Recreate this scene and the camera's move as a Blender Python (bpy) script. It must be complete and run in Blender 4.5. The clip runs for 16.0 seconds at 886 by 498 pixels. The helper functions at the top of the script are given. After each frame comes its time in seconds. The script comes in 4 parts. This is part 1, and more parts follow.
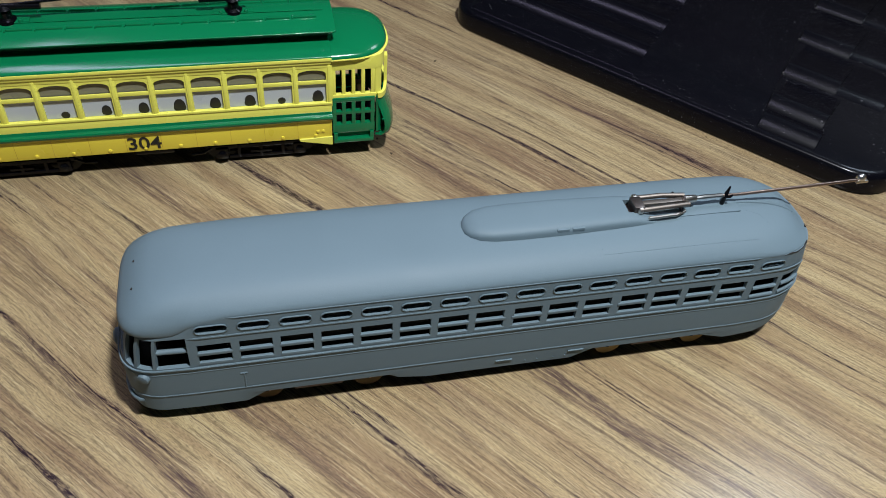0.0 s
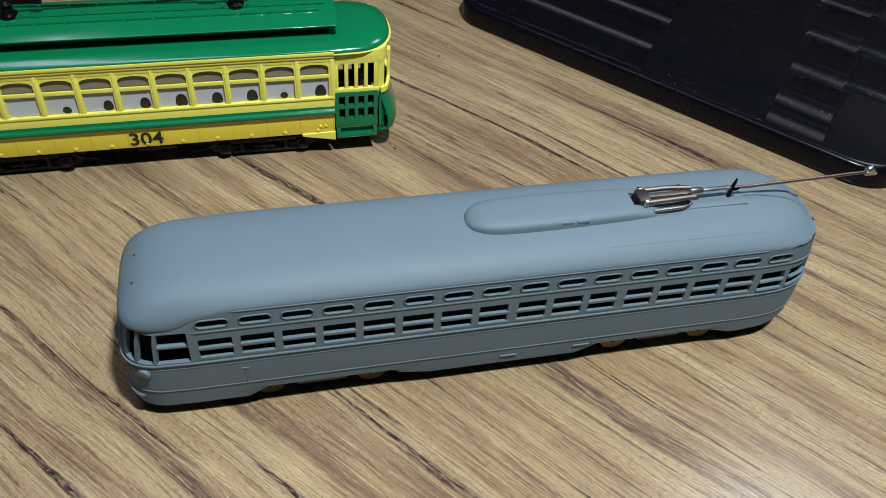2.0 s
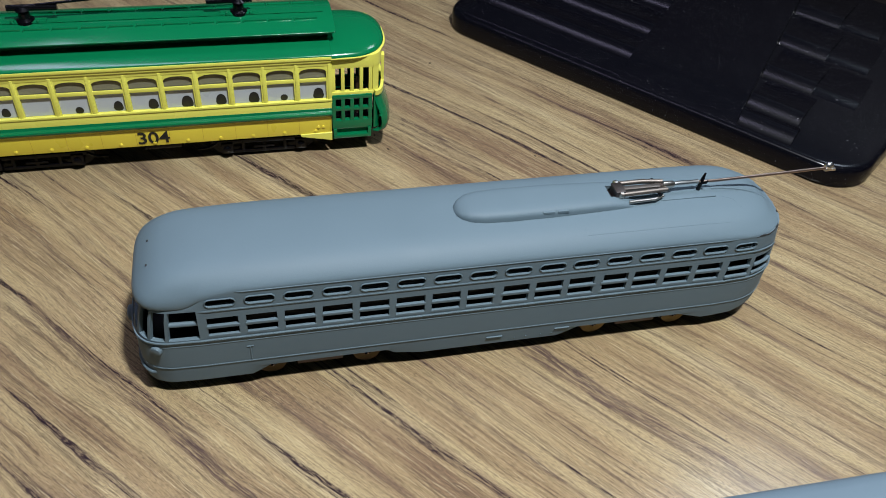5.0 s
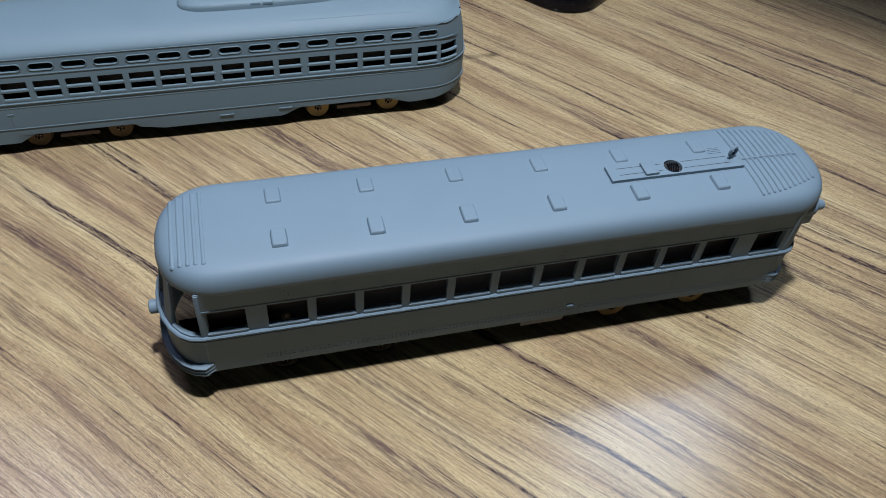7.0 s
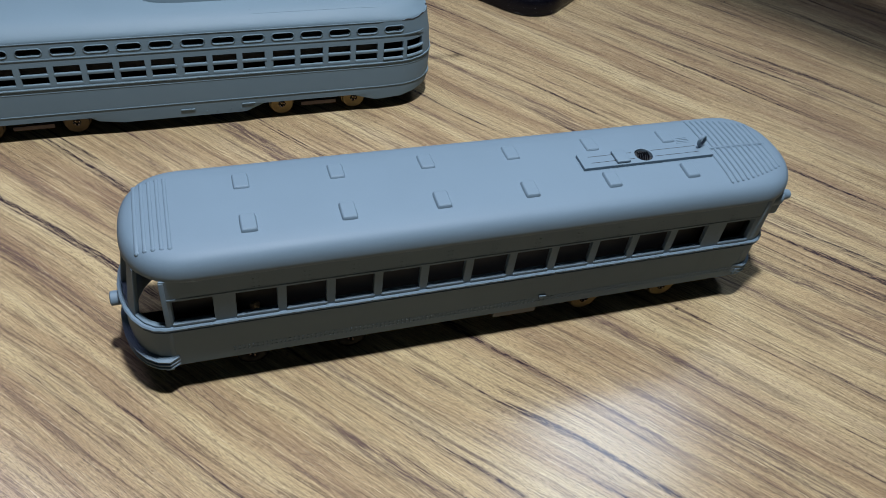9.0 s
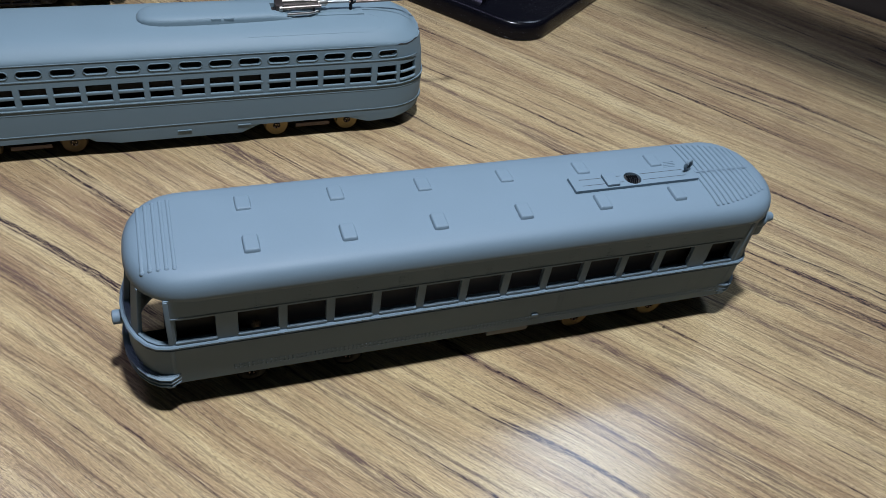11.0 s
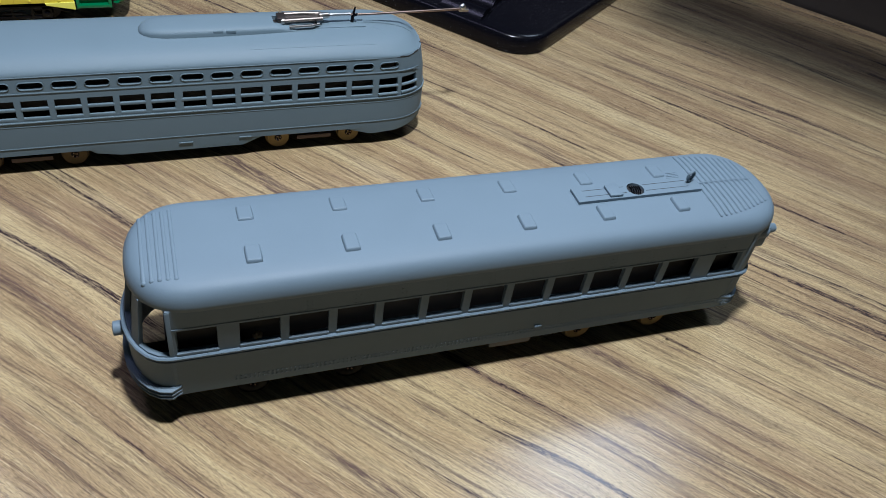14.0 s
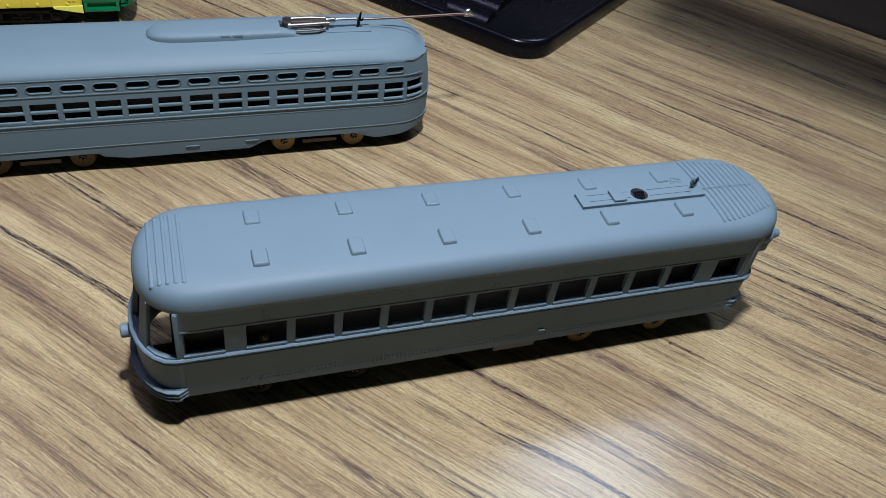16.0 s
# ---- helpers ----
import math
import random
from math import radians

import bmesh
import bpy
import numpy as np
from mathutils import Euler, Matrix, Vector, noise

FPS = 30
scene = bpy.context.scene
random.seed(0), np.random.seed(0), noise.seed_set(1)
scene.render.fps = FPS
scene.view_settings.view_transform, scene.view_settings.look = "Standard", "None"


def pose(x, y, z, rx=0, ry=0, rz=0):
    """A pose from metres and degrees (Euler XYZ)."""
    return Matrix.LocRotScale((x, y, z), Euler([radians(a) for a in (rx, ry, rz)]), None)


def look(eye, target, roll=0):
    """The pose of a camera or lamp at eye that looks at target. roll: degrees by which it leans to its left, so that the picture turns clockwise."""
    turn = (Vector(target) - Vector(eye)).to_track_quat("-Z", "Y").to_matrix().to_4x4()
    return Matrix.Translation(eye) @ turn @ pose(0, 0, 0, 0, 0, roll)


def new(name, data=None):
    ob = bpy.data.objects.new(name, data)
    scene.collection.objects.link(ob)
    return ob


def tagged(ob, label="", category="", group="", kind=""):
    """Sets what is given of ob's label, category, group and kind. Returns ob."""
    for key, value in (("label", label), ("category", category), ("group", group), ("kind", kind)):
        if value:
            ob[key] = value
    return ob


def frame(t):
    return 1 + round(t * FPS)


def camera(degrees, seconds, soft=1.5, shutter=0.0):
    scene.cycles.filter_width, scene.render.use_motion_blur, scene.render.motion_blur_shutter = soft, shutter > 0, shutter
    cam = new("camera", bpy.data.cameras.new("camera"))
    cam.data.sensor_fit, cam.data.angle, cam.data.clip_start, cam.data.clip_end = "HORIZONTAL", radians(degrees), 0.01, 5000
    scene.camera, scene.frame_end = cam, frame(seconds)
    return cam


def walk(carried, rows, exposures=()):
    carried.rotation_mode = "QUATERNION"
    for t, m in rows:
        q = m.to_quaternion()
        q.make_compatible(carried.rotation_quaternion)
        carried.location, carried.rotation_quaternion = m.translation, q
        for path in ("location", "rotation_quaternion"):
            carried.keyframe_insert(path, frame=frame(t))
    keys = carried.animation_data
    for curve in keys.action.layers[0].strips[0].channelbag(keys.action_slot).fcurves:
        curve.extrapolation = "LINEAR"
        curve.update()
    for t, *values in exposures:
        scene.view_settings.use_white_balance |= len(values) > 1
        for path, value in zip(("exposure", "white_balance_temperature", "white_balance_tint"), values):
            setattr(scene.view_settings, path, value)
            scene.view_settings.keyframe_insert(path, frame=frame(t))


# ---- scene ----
from mathutils import bvhtree

cam = camera(57.30, 16.0, soft=0.9)
PATH = [
    (0, (-0.00737, 0.02195, 0.15794), (-0.00033, 0.16529, 0.01864), 5.715),
    (0.5, (-0.00773, 0.02198, 0.15814), (-0.00099, 0.16533, 0.01884), 5.634),
    (1, (-0.00832, 0.02325, 0.15590), (-0.00203, 0.16683, 0.01682), 5.398),
    (1.5, (-0.00841, 0.02252, 0.15636), (-0.00238, 0.16608, 0.01725), 5.273),
    (2, (-0.00657, 0.02224, 0.15561), (-0.00103, 0.16561, 0.01628), 5.144),
    (2.5, (-0.00696, 0.02221, 0.15612), (-0.00155, 0.16560, 0.01680), 5.146),
    (3, (-0.00636, 0.02189, 0.15625), (-0.00143, 0.16541, 0.01705), 5.033),
    (5.3, (-0.00657, 0.00321, 0.16343), (0.00119, 0.14905, 0.02679), 5.772),
    (5.5, (-0.00149, -0.00176, 0.16586), (0.00404, 0.14121, 0.02612), 5.185),
    (5.8, (0.00286, -0.01916, 0.16624), (0.00928, 0.12274, 0.02544), 5.592),
    (6, (0.00914, -0.03055, 0.16776), (0.01575, 0.10900, 0.02464), 5.271),
    (6.2, (0.02132, -0.03983, 0.16708), (0.02881, 0.09829, 0.02262), 5.339),
    (6.5, (0.03891, -0.05199, 0.16730), (0.04872, 0.08483, 0.02176), 5.491),
    (6.7, (0.05022, -0.05660, 0.16569), (0.06158, 0.07933, 0.01942), 5.546),
    (7, (0.06403, -0.06019, 0.16557), (0.07887, 0.07571, 0.01958), 6.165),
    (7.5, (0.06745, -0.06236, 0.16585), (0.08714, 0.07343, 0.02034), 7.258),
    (8, (0.06491, -0.06287, 0.16401), (0.08714, 0.07281, 0.01877), 7.868),
    (8.5, (0.05865, -0.06266, 0.15744), (0.08328, 0.07370, 0.01323), 8.588),
    (9, (0.06016, -0.06357, 0.15769), (0.08629, 0.07572, 0.01656), 8.937),
    (9.2, (0.06019, -0.06412, 0.15815), (0.08745, 0.07527, 0.01734), 9.252),
    (11.5, (0.05511, -0.06634, 0.16151), (0.08616, 0.07635, 0.02485), 10.199),
    (12, (0.05524, -0.06652, 0.16154), (0.08636, 0.07683, 0.02560), 10.184),
    (12.5, (0.05510, -0.06648, 0.16051), (0.08610, 0.07731, 0.02499), 10.063),
    (13, (0.05490, -0.06575, 0.16024), (0.08604, 0.07818, 0.02491), 10.182),
    (13.5, (0.05498, -0.06579, 0.16026), (0.08612, 0.07866, 0.02547), 10.161),
    (14, (0.05487, -0.06634, 0.15960), (0.08612, 0.07822, 0.02497), 10.139),
    (14.5, (0.05490, -0.06687, 0.16048), (0.08588, 0.07771, 0.02581), 10.153),
    (15, (0.05490, -0.06683, 0.16032), (0.08585, 0.07795, 0.02584), 10.157),
    (15.5, (0.05526, -0.06724, 0.16092), (0.08591, 0.07767, 0.02652), 10.182),
    (16, (0.05432, -0.06698, 0.16089), (0.08470, 0.07797, 0.02648), 10.109),
]
walk(cam, [(t, look(eye, target, roll)) for t, eye, target, roll in PATH],
     [(0, -0.05, 6540, 10), (5.5, -0.04, 6500, 10), (7.0, -0.03, 6140, 12), (16, -0.02, 6110, 12)])

# ---- light ----
world = bpy.data.worlds.new("room_light")
scene.world = world
world.use_nodes = True
world.node_tree.nodes["Background"].inputs[0].default_value = (0.55, 0.60, 0.66, 1)
world.node_tree.nodes["Background"].inputs[1].default_value = 0.06


def lamp(name, eye, target, size, watts, color):
    d = bpy.data.lights.new(name, "AREA")
    d.shape, d.energy, d.size, d.color = "DISK", watts, size, color
    ob = new(name, d)
    ob.matrix_world = look(eye, target)
    return ob


lamp("desk_lamp", (0.080, 0.034, 0.46), (0.06, 0.14, 0), 0.032, 3.7, (0.90, 0.95, 1.0))
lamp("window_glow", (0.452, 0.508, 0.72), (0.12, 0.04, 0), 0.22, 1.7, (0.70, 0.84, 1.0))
tube_lamp = lamp("wall_tube", (-0.175, 0.25, 0.56), (-0.02, 0.15, 0), 0.34, 0.64, (0.70, 0.66, 1.0))
tube_lamp.data.shape, tube_lamp.data.size_y = "RECTANGLE", 0.06
tube_lamp.matrix_world = pose(-0.175, 0.25, 0.56, 0, 0, -38)


# ---- materials ----
class Nodes:
    """Short hand for a node material."""

    def __init__(self, name):
        self.m = bpy.data.materials.new(name)
        self.m.use_nodes = True
        self.t = self.m.node_tree
        self.b = self.t.nodes["Principled BSDF"]

    def node(self, kind, inputs=(), **props):
        n = self.t.nodes.new(kind)
        if "operation" in props:
            n.operation = props["operation"]
        if "use_clamp" in props:
            n.use_clamp = props["use_clamp"]
        if "data_type" in props:
            n.data_type = props["data_type"]
        if "blend_type" in props:
            n.blend_type = props["blend_type"]
        for k, v in dict(inputs).items():
            if isinstance(v, bpy.types.NodeSocket):
                self.t.links.new(v, n.inputs[k])
            else:
                n.inputs[k].default_value = v
        return n

    def math(self, op, a, b=0.0, clamp=False):
        return self.node("ShaderNodeMath", {0: a, 1: b}, operation=op, use_clamp=clamp).outputs[0]

    def noise(self, vec, scale, detail=3.0, rough=0.55, dist=0.0):
        return self.node("ShaderNodeTexNoise", {"Vector": vec, "Scale": scale, "Detail": detail, "Roughness": rough, "Distortion": dist}).outputs["Fac"]

    def ramp(self, fac, stops):
        n = self.node("ShaderNodeValToRGB", {"Fac": fac})
        e = n.color_ramp.elements
        while len(e) < len(stops):
            e.new(0.5)
        for el, (p, c) in zip(e, stops):
            el.position, el.color = p, (*c, 1) if len(c) == 3 else c
        return n.outputs["Color"]

    def mix(self, fac, a, b, mode="MIX"):
        n = self.node("ShaderNodeMix", data_type="RGBA", blend_type=mode)
        for s, v in ((n.inputs[0], fac), (n.inputs[6], a), (n.inputs[7], b)):
            if isinstance(v, bpy.types.NodeSocket):
                self.t.links.new(v, s)
            else:
                s.default_value = v if isinstance(v, float) else (*v, 1)
        return n.outputs[2]

    def coords(self):
        return self.node("ShaderNodeTexCoord").outputs["Object"]

    def mapped(self, vec, scale=(1, 1, 1), rot=0.0):
        return self.node("ShaderNodeMapping", {"Vector": vec, "Scale": scale, "Rotation": (0, 0, rot)}).outputs[0]

    def bump(self, height, strength, distance):
        n = self.node("ShaderNodeBump", {"Height": height, "Strength": strength, "Distance": distance})
        self.t.links.new(n.outputs[0], self.b.inputs["Normal"])

    def put(self, **kw):
        for k, v in kw.items():
            s = self.b.inputs[k.replace("_", " ")]
            if isinstance(v, bpy.types.NodeSocket):
                self.t.links.new(v, s)
            else:
                s.default_value = (*v, 1) if isinstance(v, tuple) else v
        return self.m


def painted(name, color, rough=0.5, grain=0.06, spec=0.5, coat=0.0, metal=0.0, bump=0.25):
    """A sprayed coat with faint mottling and fine tooth."""
    n = Nodes(name)
    c = n.coords()
    big = n.noise(c, 60.0, 3.0)
    fine = n.noise(c, 2600.0, 2.0)
    v = n.math("ADD", n.math("MULTIPLY", n.math("SUBTRACT", big, 0.5), grain * 2), n.math("MULTIPLY", n.math("SUBTRACT", fine, 0.5), grain))
    hi = tuple(min(1.0, x * 1.5) for x in color)
    lo = tuple(x * 0.5 for x in color)
    col = n.mix(n.math("ADD", v, 0.5, True), lo, hi)
    n.bump(fine, bump, 0.00006)
    r = n.math("ADD", n.math("MULTIPLY", n.math("SUBTRACT", big, 0.5), 0.18), rough, True)
    n.put(Base_Color=col, Roughness=r, Metallic=metal, Specular_IOR_Level=spec)
    if coat:
        n.put(Coat_Weight=coat, Coat_Roughness=0.08)
    return n.m


def laminate():
    """Wood-print desk laminate: long grain, broken dark streaks, short pores."""
    n = Nodes("wood_laminate")
    c = n.coords()
    wob = n.noise(n.mapped(c, (5, 16, 1)), 1.0, 2.0)
    warp = n.node("ShaderNodeCombineXYZ", {1: n.math("MULTIPLY", n.math("SUBTRACT", wob, 0.5), 0.014)}).outputs[0]
    wob = n.noise(n.mapped(c, (45, 150, 1)), 1.0, 3.0, 0.6)
    warp = n.node("ShaderNodeVectorMath", {0: warp, 1: n.node("ShaderNodeCombineXYZ", {1: n.math("MULTIPLY", n.math("SUBTRACT", wob, 0.5), 0.0019)}).outputs[0]}, operation="ADD").outputs[0]
    g = n.node("ShaderNodeVectorMath", {0: c, 1: warp}, operation="ADD").outputs[0]
    def line(scale, detail, rough, lo, hi, share):
        f = n.ramp(n.noise(n.mapped(g, (*scale, 1)), 1.0, detail, rough), [(lo, (0, 0, 0)), (hi, (1, 1, 1))])
        return n.math("MULTIPLY", f, share)

    broad = n.noise(n.mapped(g, (6, 100, 1)), 1.0, 4.0, 0.6)
    fine = n.noise(n.mapped(g, (260, 2600, 1)), 1.0, 4.0, 0.75)
    pore = n.noise(n.mapped(g, (700, 4600, 1)), 1.0, 2.0, 0.6)
    fibre = n.noise(n.mapped(g, (110, 1700, 1)), 1.0, 5.0, 0.8)
    col = n.ramp(broad, [(0.30, (0.196, 0.128, 0.076)), (0.44, (0.298, 0.212, 0.114)), (0.58, (0.372, 0.284, 0.152)), (0.74, (0.440, 0.352, 0.203))])
    # mauve-brown bands with soft edges, then the dark hairs that run in bundles
    col = n.mix(line((4, 60), 5.0, 0.7, 0.53, 0.70, 0.50), col, (0.170, 0.104, 0.078))
    col = n.mix(line((6, 170), 5.0, 0.72, 0.55, 0.66, 0.40), col, (0.145, 0.092, 0.064))
    col = n.mix(line((14, 560), 6.0, 0.78, 0.53, 0.60, 0.50), col, (0.085, 0.056, 0.040))
    col = n.mix(line((42, 1500), 5.0, 0.78, 0.52, 0.58, 0.50), col, (0.070, 0.046, 0.033))
    col = n.mix(line((60, 2000), 4.0, 0.75, 0.56, 0.62, 0.50), col, (0.52, 0.42, 0.245))
    hair = n.ramp(fibre, [(0.42, (0, 0, 0)), (0.53, (1, 1, 1))])
    col = n.mix(n.math("MULTIPLY", line((5, 120), 6.0, 0.68, 0.555, 0.64, 0.85), hair), col, (0.060, 0.036, 0.036))
    col = n.mix(line((5, 230), 6.0, 0.66, 0.56, 0.66, 0.55), col, (0.088, 0.054, 0.048))
    broken = n.ramp(n.noise(n.mapped(g, (330, 2300, 1)), 1.0, 4.0, 0.8), [(0.45, (0, 0, 0)), (0.51, (1, 1, 1))])
    col = n.mix(n.math("MULTIPLY", line((5, 230), 6.0, 0.66, 0.595, 0.63, 1.0), broken), col, (0.020, 0.011, 0.016))
    grit = n.math("ADD", n.math("MULTIPLY", n.noise(n.mapped(c, (1300, 3800, 1)), 1.0, 3.0, 0.8), 1.75), 0.14)
    col = n.mix(1.0, col, n.node("ShaderNodeCombineColor", {0: grit, 1: grit, 2: grit}).outputs[0], "MULTIPLY")
    dash = n.ramp(pore, [(0.55, (0, 0, 0)), (0.61, (1, 1, 1))])
    col = n.mix(n.math("MULTIPLY", dash, 0.46), col, (0.050, 0.034, 0.027))
    speck = n.ramp(n.noise(c, 260.0, 1.0, 0.4), [(0.815, (0, 0, 0)), (0.825, (1, 1, 1))])
    col = n.mix(n.math("MULTIPLY", speck, 0.8), col, (0.008, 0.006, 0.005))
    n.bump(n.math("ADD", n.math("MULTIPLY", fine, 0.6), n.math("MULTIPLY", pore, 0.6)), 0.22, 0.00008)
    rough = n.math("ADD", n.math("MULTIPLY", fine, 0.10), 0.16)
    return n.put(Base_Color=col, Roughness=rough, Specular_IOR_Level=0.38)


def black_gloss():
    """Moulded black plastic under a thin scatter of dust."""
    n = Nodes("dusty_black_plastic")
    c = n.coords()
    patch = n.ramp(n.noise(c, 28.0, 2.0), [(0.38, (0.25, 0.25, 0.25)), (0.62, (1, 1, 1))])
    dust = n.ramp(n.noise(c, 2900.0, 2.0, 0.7), [(0.635, (0, 0, 0)), (0.68, (1, 1, 1))])
    lint = n.ramp(n.noise(c, 1150.0, 1.0, 0.5), [(0.725, (0, 0, 0)), (0.755, (1, 1, 1))])
    d = n.math("ADD", n.math("MULTIPLY", n.math("MULTIPLY", dust, patch), 0.30), n.math("MULTIPLY", lint, 0.6), True)
    haze = n.noise(c, 35.0, 3.0)
    n.bump(n.noise(c, 900.0, 2.0), 0.08, 0.00005)
    return n.put(Base_Color=n.mix(d, (0.0022, 0.0022, 0.0040), (0.10, 0.10, 0.11)), Roughness=n.math("ADD", n.math("MULTIPLY", haze, 0.10), n.math("ADD", n.math("MULTIPLY", d, 0.4), 0.17)), Specular_IOR_Level=0.21)


WOOD = laminate()
GREY = painted("grey_primer", (0.112, 0.159, 0.187), 0.58, 0.05, 0.30)
GREY_CAR = painted("grey_primer_second_coat", (0.112, 0.157, 0.192), 0.58, 0.05, 0.30)
# Near-black standing in for shade inside the cars; also cracks and grooves.
INSIDE = painted("shade_and_crack_black", (0.012, 0.011, 0.010), 0.7, 0.1)
OLD_BRASS = painted("dull_brass", (0.22, 0.165, 0.08), 0.5, 0.25, 0.55, 0.0, 1.0)
DARK_BRASS = painted("darker_brass", (0.10, 0.075, 0.045), 0.5, 0.3, 0.5, 0.0, 1.0)
GUNMETAL = painted("gunmetal", (0.15, 0.125, 0.115), 0.42, 0.3, 0.5, 0.0, 1.0)
NICKEL = painted("tarnished_nickel", (0.25, 0.215, 0.19), 0.44, 0.3, 0.5, 0.0, 1.0)
DULL_BROWN = painted("rusty_brown_bar", (0.10, 0.065, 0.05), 0.6, 0.2)
BROWN_METAL = painted("browned_metal", (0.33, 0.24, 0.20), 0.36, 0.22, 0.5, 0.0, 1.0)
STEEL = painted("bright_wire", (0.60, 0.55, 0.50), 0.30, 0.15, 0.5, 0.0, 1.0)
SOLDER = painted("solder", (0.80, 0.80, 0.80), 0.28, 0.1, 0.5, 0.0, 1.0)
BLACK = painted("black_casting", (0.002, 0.002, 0.003), 0.22, 0.1, 0.24)
GREEN = painted("green_enamel", (0.002, 0.138, 0.050), 0.16, 0.05, 0.45, 0.15, 0.0, 0.12)
YELLOW = painted("yellow_enamel", (0.98, 0.86, 0.12), 0.26, 0.05, 0.5, 0.1, 0.0, 0.12)
ORANGE = painted("deep_yellow_enamel", (0.80, 0.56, 0.050), 0.30, 0.06, 0.5, 0.1, 0.0, 0.12)
FILM = painted("translucent_window_film", (0.42, 0.45, 0.48), 0.3, 0.05)
SMOKE = painted("smoked_upper_pane", (0.19, 0.18, 0.125), 0.25, 0.1)
INK = painted("black_ink", (0.010, 0.010, 0.010), 0.5, 0.1)
TRAY = black_gloss()
WALL = painted("dull_wall_paint", (0.57, 0.68, 0.82), 0.7, 0.05)
DARK_WOOD = painted("dark_stained_board", (0.014, 0.011, 0.010), 0.45, 0.2)


# ---- builders: lengths in millimetres ----
def part(name, bm, material, parent=None, label="", angle=38.0, bevel=0.0, kind=""):
    """Links a bmesh as one mesh object under a thing or a part."""
    bmesh.ops.scale(bm, vec=(0.001,) * 3, verts=bm.verts)
    me = bpy.data.meshes.new(name)
    bm.to_mesh(me)
    bm.free()
    for p in me.polygons:
        p.use_smooth = True
    me.set_sharp_from_angle(angle=radians(angle))
    me.materials.append(material)
    ob = new(name, me)
    ob.parent = parent
    if bevel:
        mod = ob.modifiers.new("soft_edges", "BEVEL")
        mod.width, mod.segments, mod.limit_method, mod.angle_limit = bevel * 0.001, 2, "ANGLE", radians(40)
        mod.harden_normals = True
    return tagged(ob, label=label, kind=kind)


def thing(name, m, label, category, group="", kind=""):
    ob = new(name)
    ob.empty_display_size = 0.01
    ob.matrix_world = m
    return tagged(ob, label, category, group, kind)


def mm(x, y, z, rx=0, ry=0, rz=0):
    return pose(x * 0.001, y * 0.001, z * 0.001, rx, ry, rz)


def box(lo, hi, bevel=0.0, bm=None):
    b = bmesh.new()
    bmesh.ops.create_cube(b, size=1)
    for v in b.verts:
        v.co = [lo[i] if v.co[i] < 0 else hi[i] for i in range(3)]
    if bevel:
        bmesh.ops.bevel(b, geom=b.edges[:], offset=bevel, segments=2, profile=0.6, affect="EDGES")
    return join(bm, b)


def join(bm, b):
    if bm is None:
        return b
    me = bpy.data.meshes.new("tmp")
    b.to_mesh(me)
    b.free()
    bm.from_mesh(me)
    bpy.data.meshes.remove(me)
    return bm


def tube(points, radius, sides=10, bm=None, closed=False, flat=1.0):
    """A round bar along points; radius: one, or one for each point."""
    b = bmesh.new()
    pts = [Vector(p) for p in points]
    rad = radius if isinstance(radius, (list, tuple)) else [radius] * len(pts)
    rings = []
    for i, p in enumerate(pts):
        if closed:
            d = pts[(i + 1) % len(pts)] - pts[i - 1]
        else:
            d = pts[min(i + 1, len(pts) - 1)] - pts[max(i - 1, 0)]
        d.normalize()
        up = Vector((0, 0, 1)) if abs(d.z) < 0.95 else Vector((0, 1, 0))
        a = d.cross(up).normalized()
        c = a.cross(d)
        rings.append([b.verts.new(p + rad[i] * (math.cos(k * math.tau / sides) * a + flat * math.sin(k * math.tau / sides) * c)) for k in range(sides)])
    n = len(rings)
    for i in range(n if closed else n - 1):
        for k in range(sides):
            b.faces.new((rings[i][k], rings[i][(k + 1) % sides], rings[(i + 1) % n][(k + 1) % sides], rings[(i + 1) % n][k]))
    if not closed:
        b.faces.new(rings[0][::-1])
        b.faces.new(rings[-1])
    bmesh.ops.recalc_face_normals(b, faces=b.faces)
    return join(bm, b)


def turned(profile, axis="y", sides=28, bm=None, at=(0, 0, 0)):
    """A body of revolution: profile of (distance along the axis, radius)."""
    b = bmesh.new()
    rings = []
    for h, r in profile:
        ring = []
        for k in range(sides):
            c, s = r * math.cos(k * math.tau / sides), r * math.sin(k * math.tau / sides)
            co = {"x": (h, c, s), "y": (c, h, s), "z": (c, s, h)}[axis]
            ring.append(b.verts.new([co[i] + at[i] for i in range(3)]))
        rings.append(ring)
    for i in range(len(rings) - 1):
        for k in range(sides):
            b.faces.new((rings[i][k], rings[i][(k + 1) % sides], rings[i + 1][(k + 1) % sides], rings[i + 1][k]))
    b.faces.new(rings[0])
    b.faces.new(rings[-1])
    bmesh.ops.recalc_face_normals(b, faces=b.faces)
    return join(bm, b)


def clamp(v, lo, hi):
    return max(lo, min(hi, v))


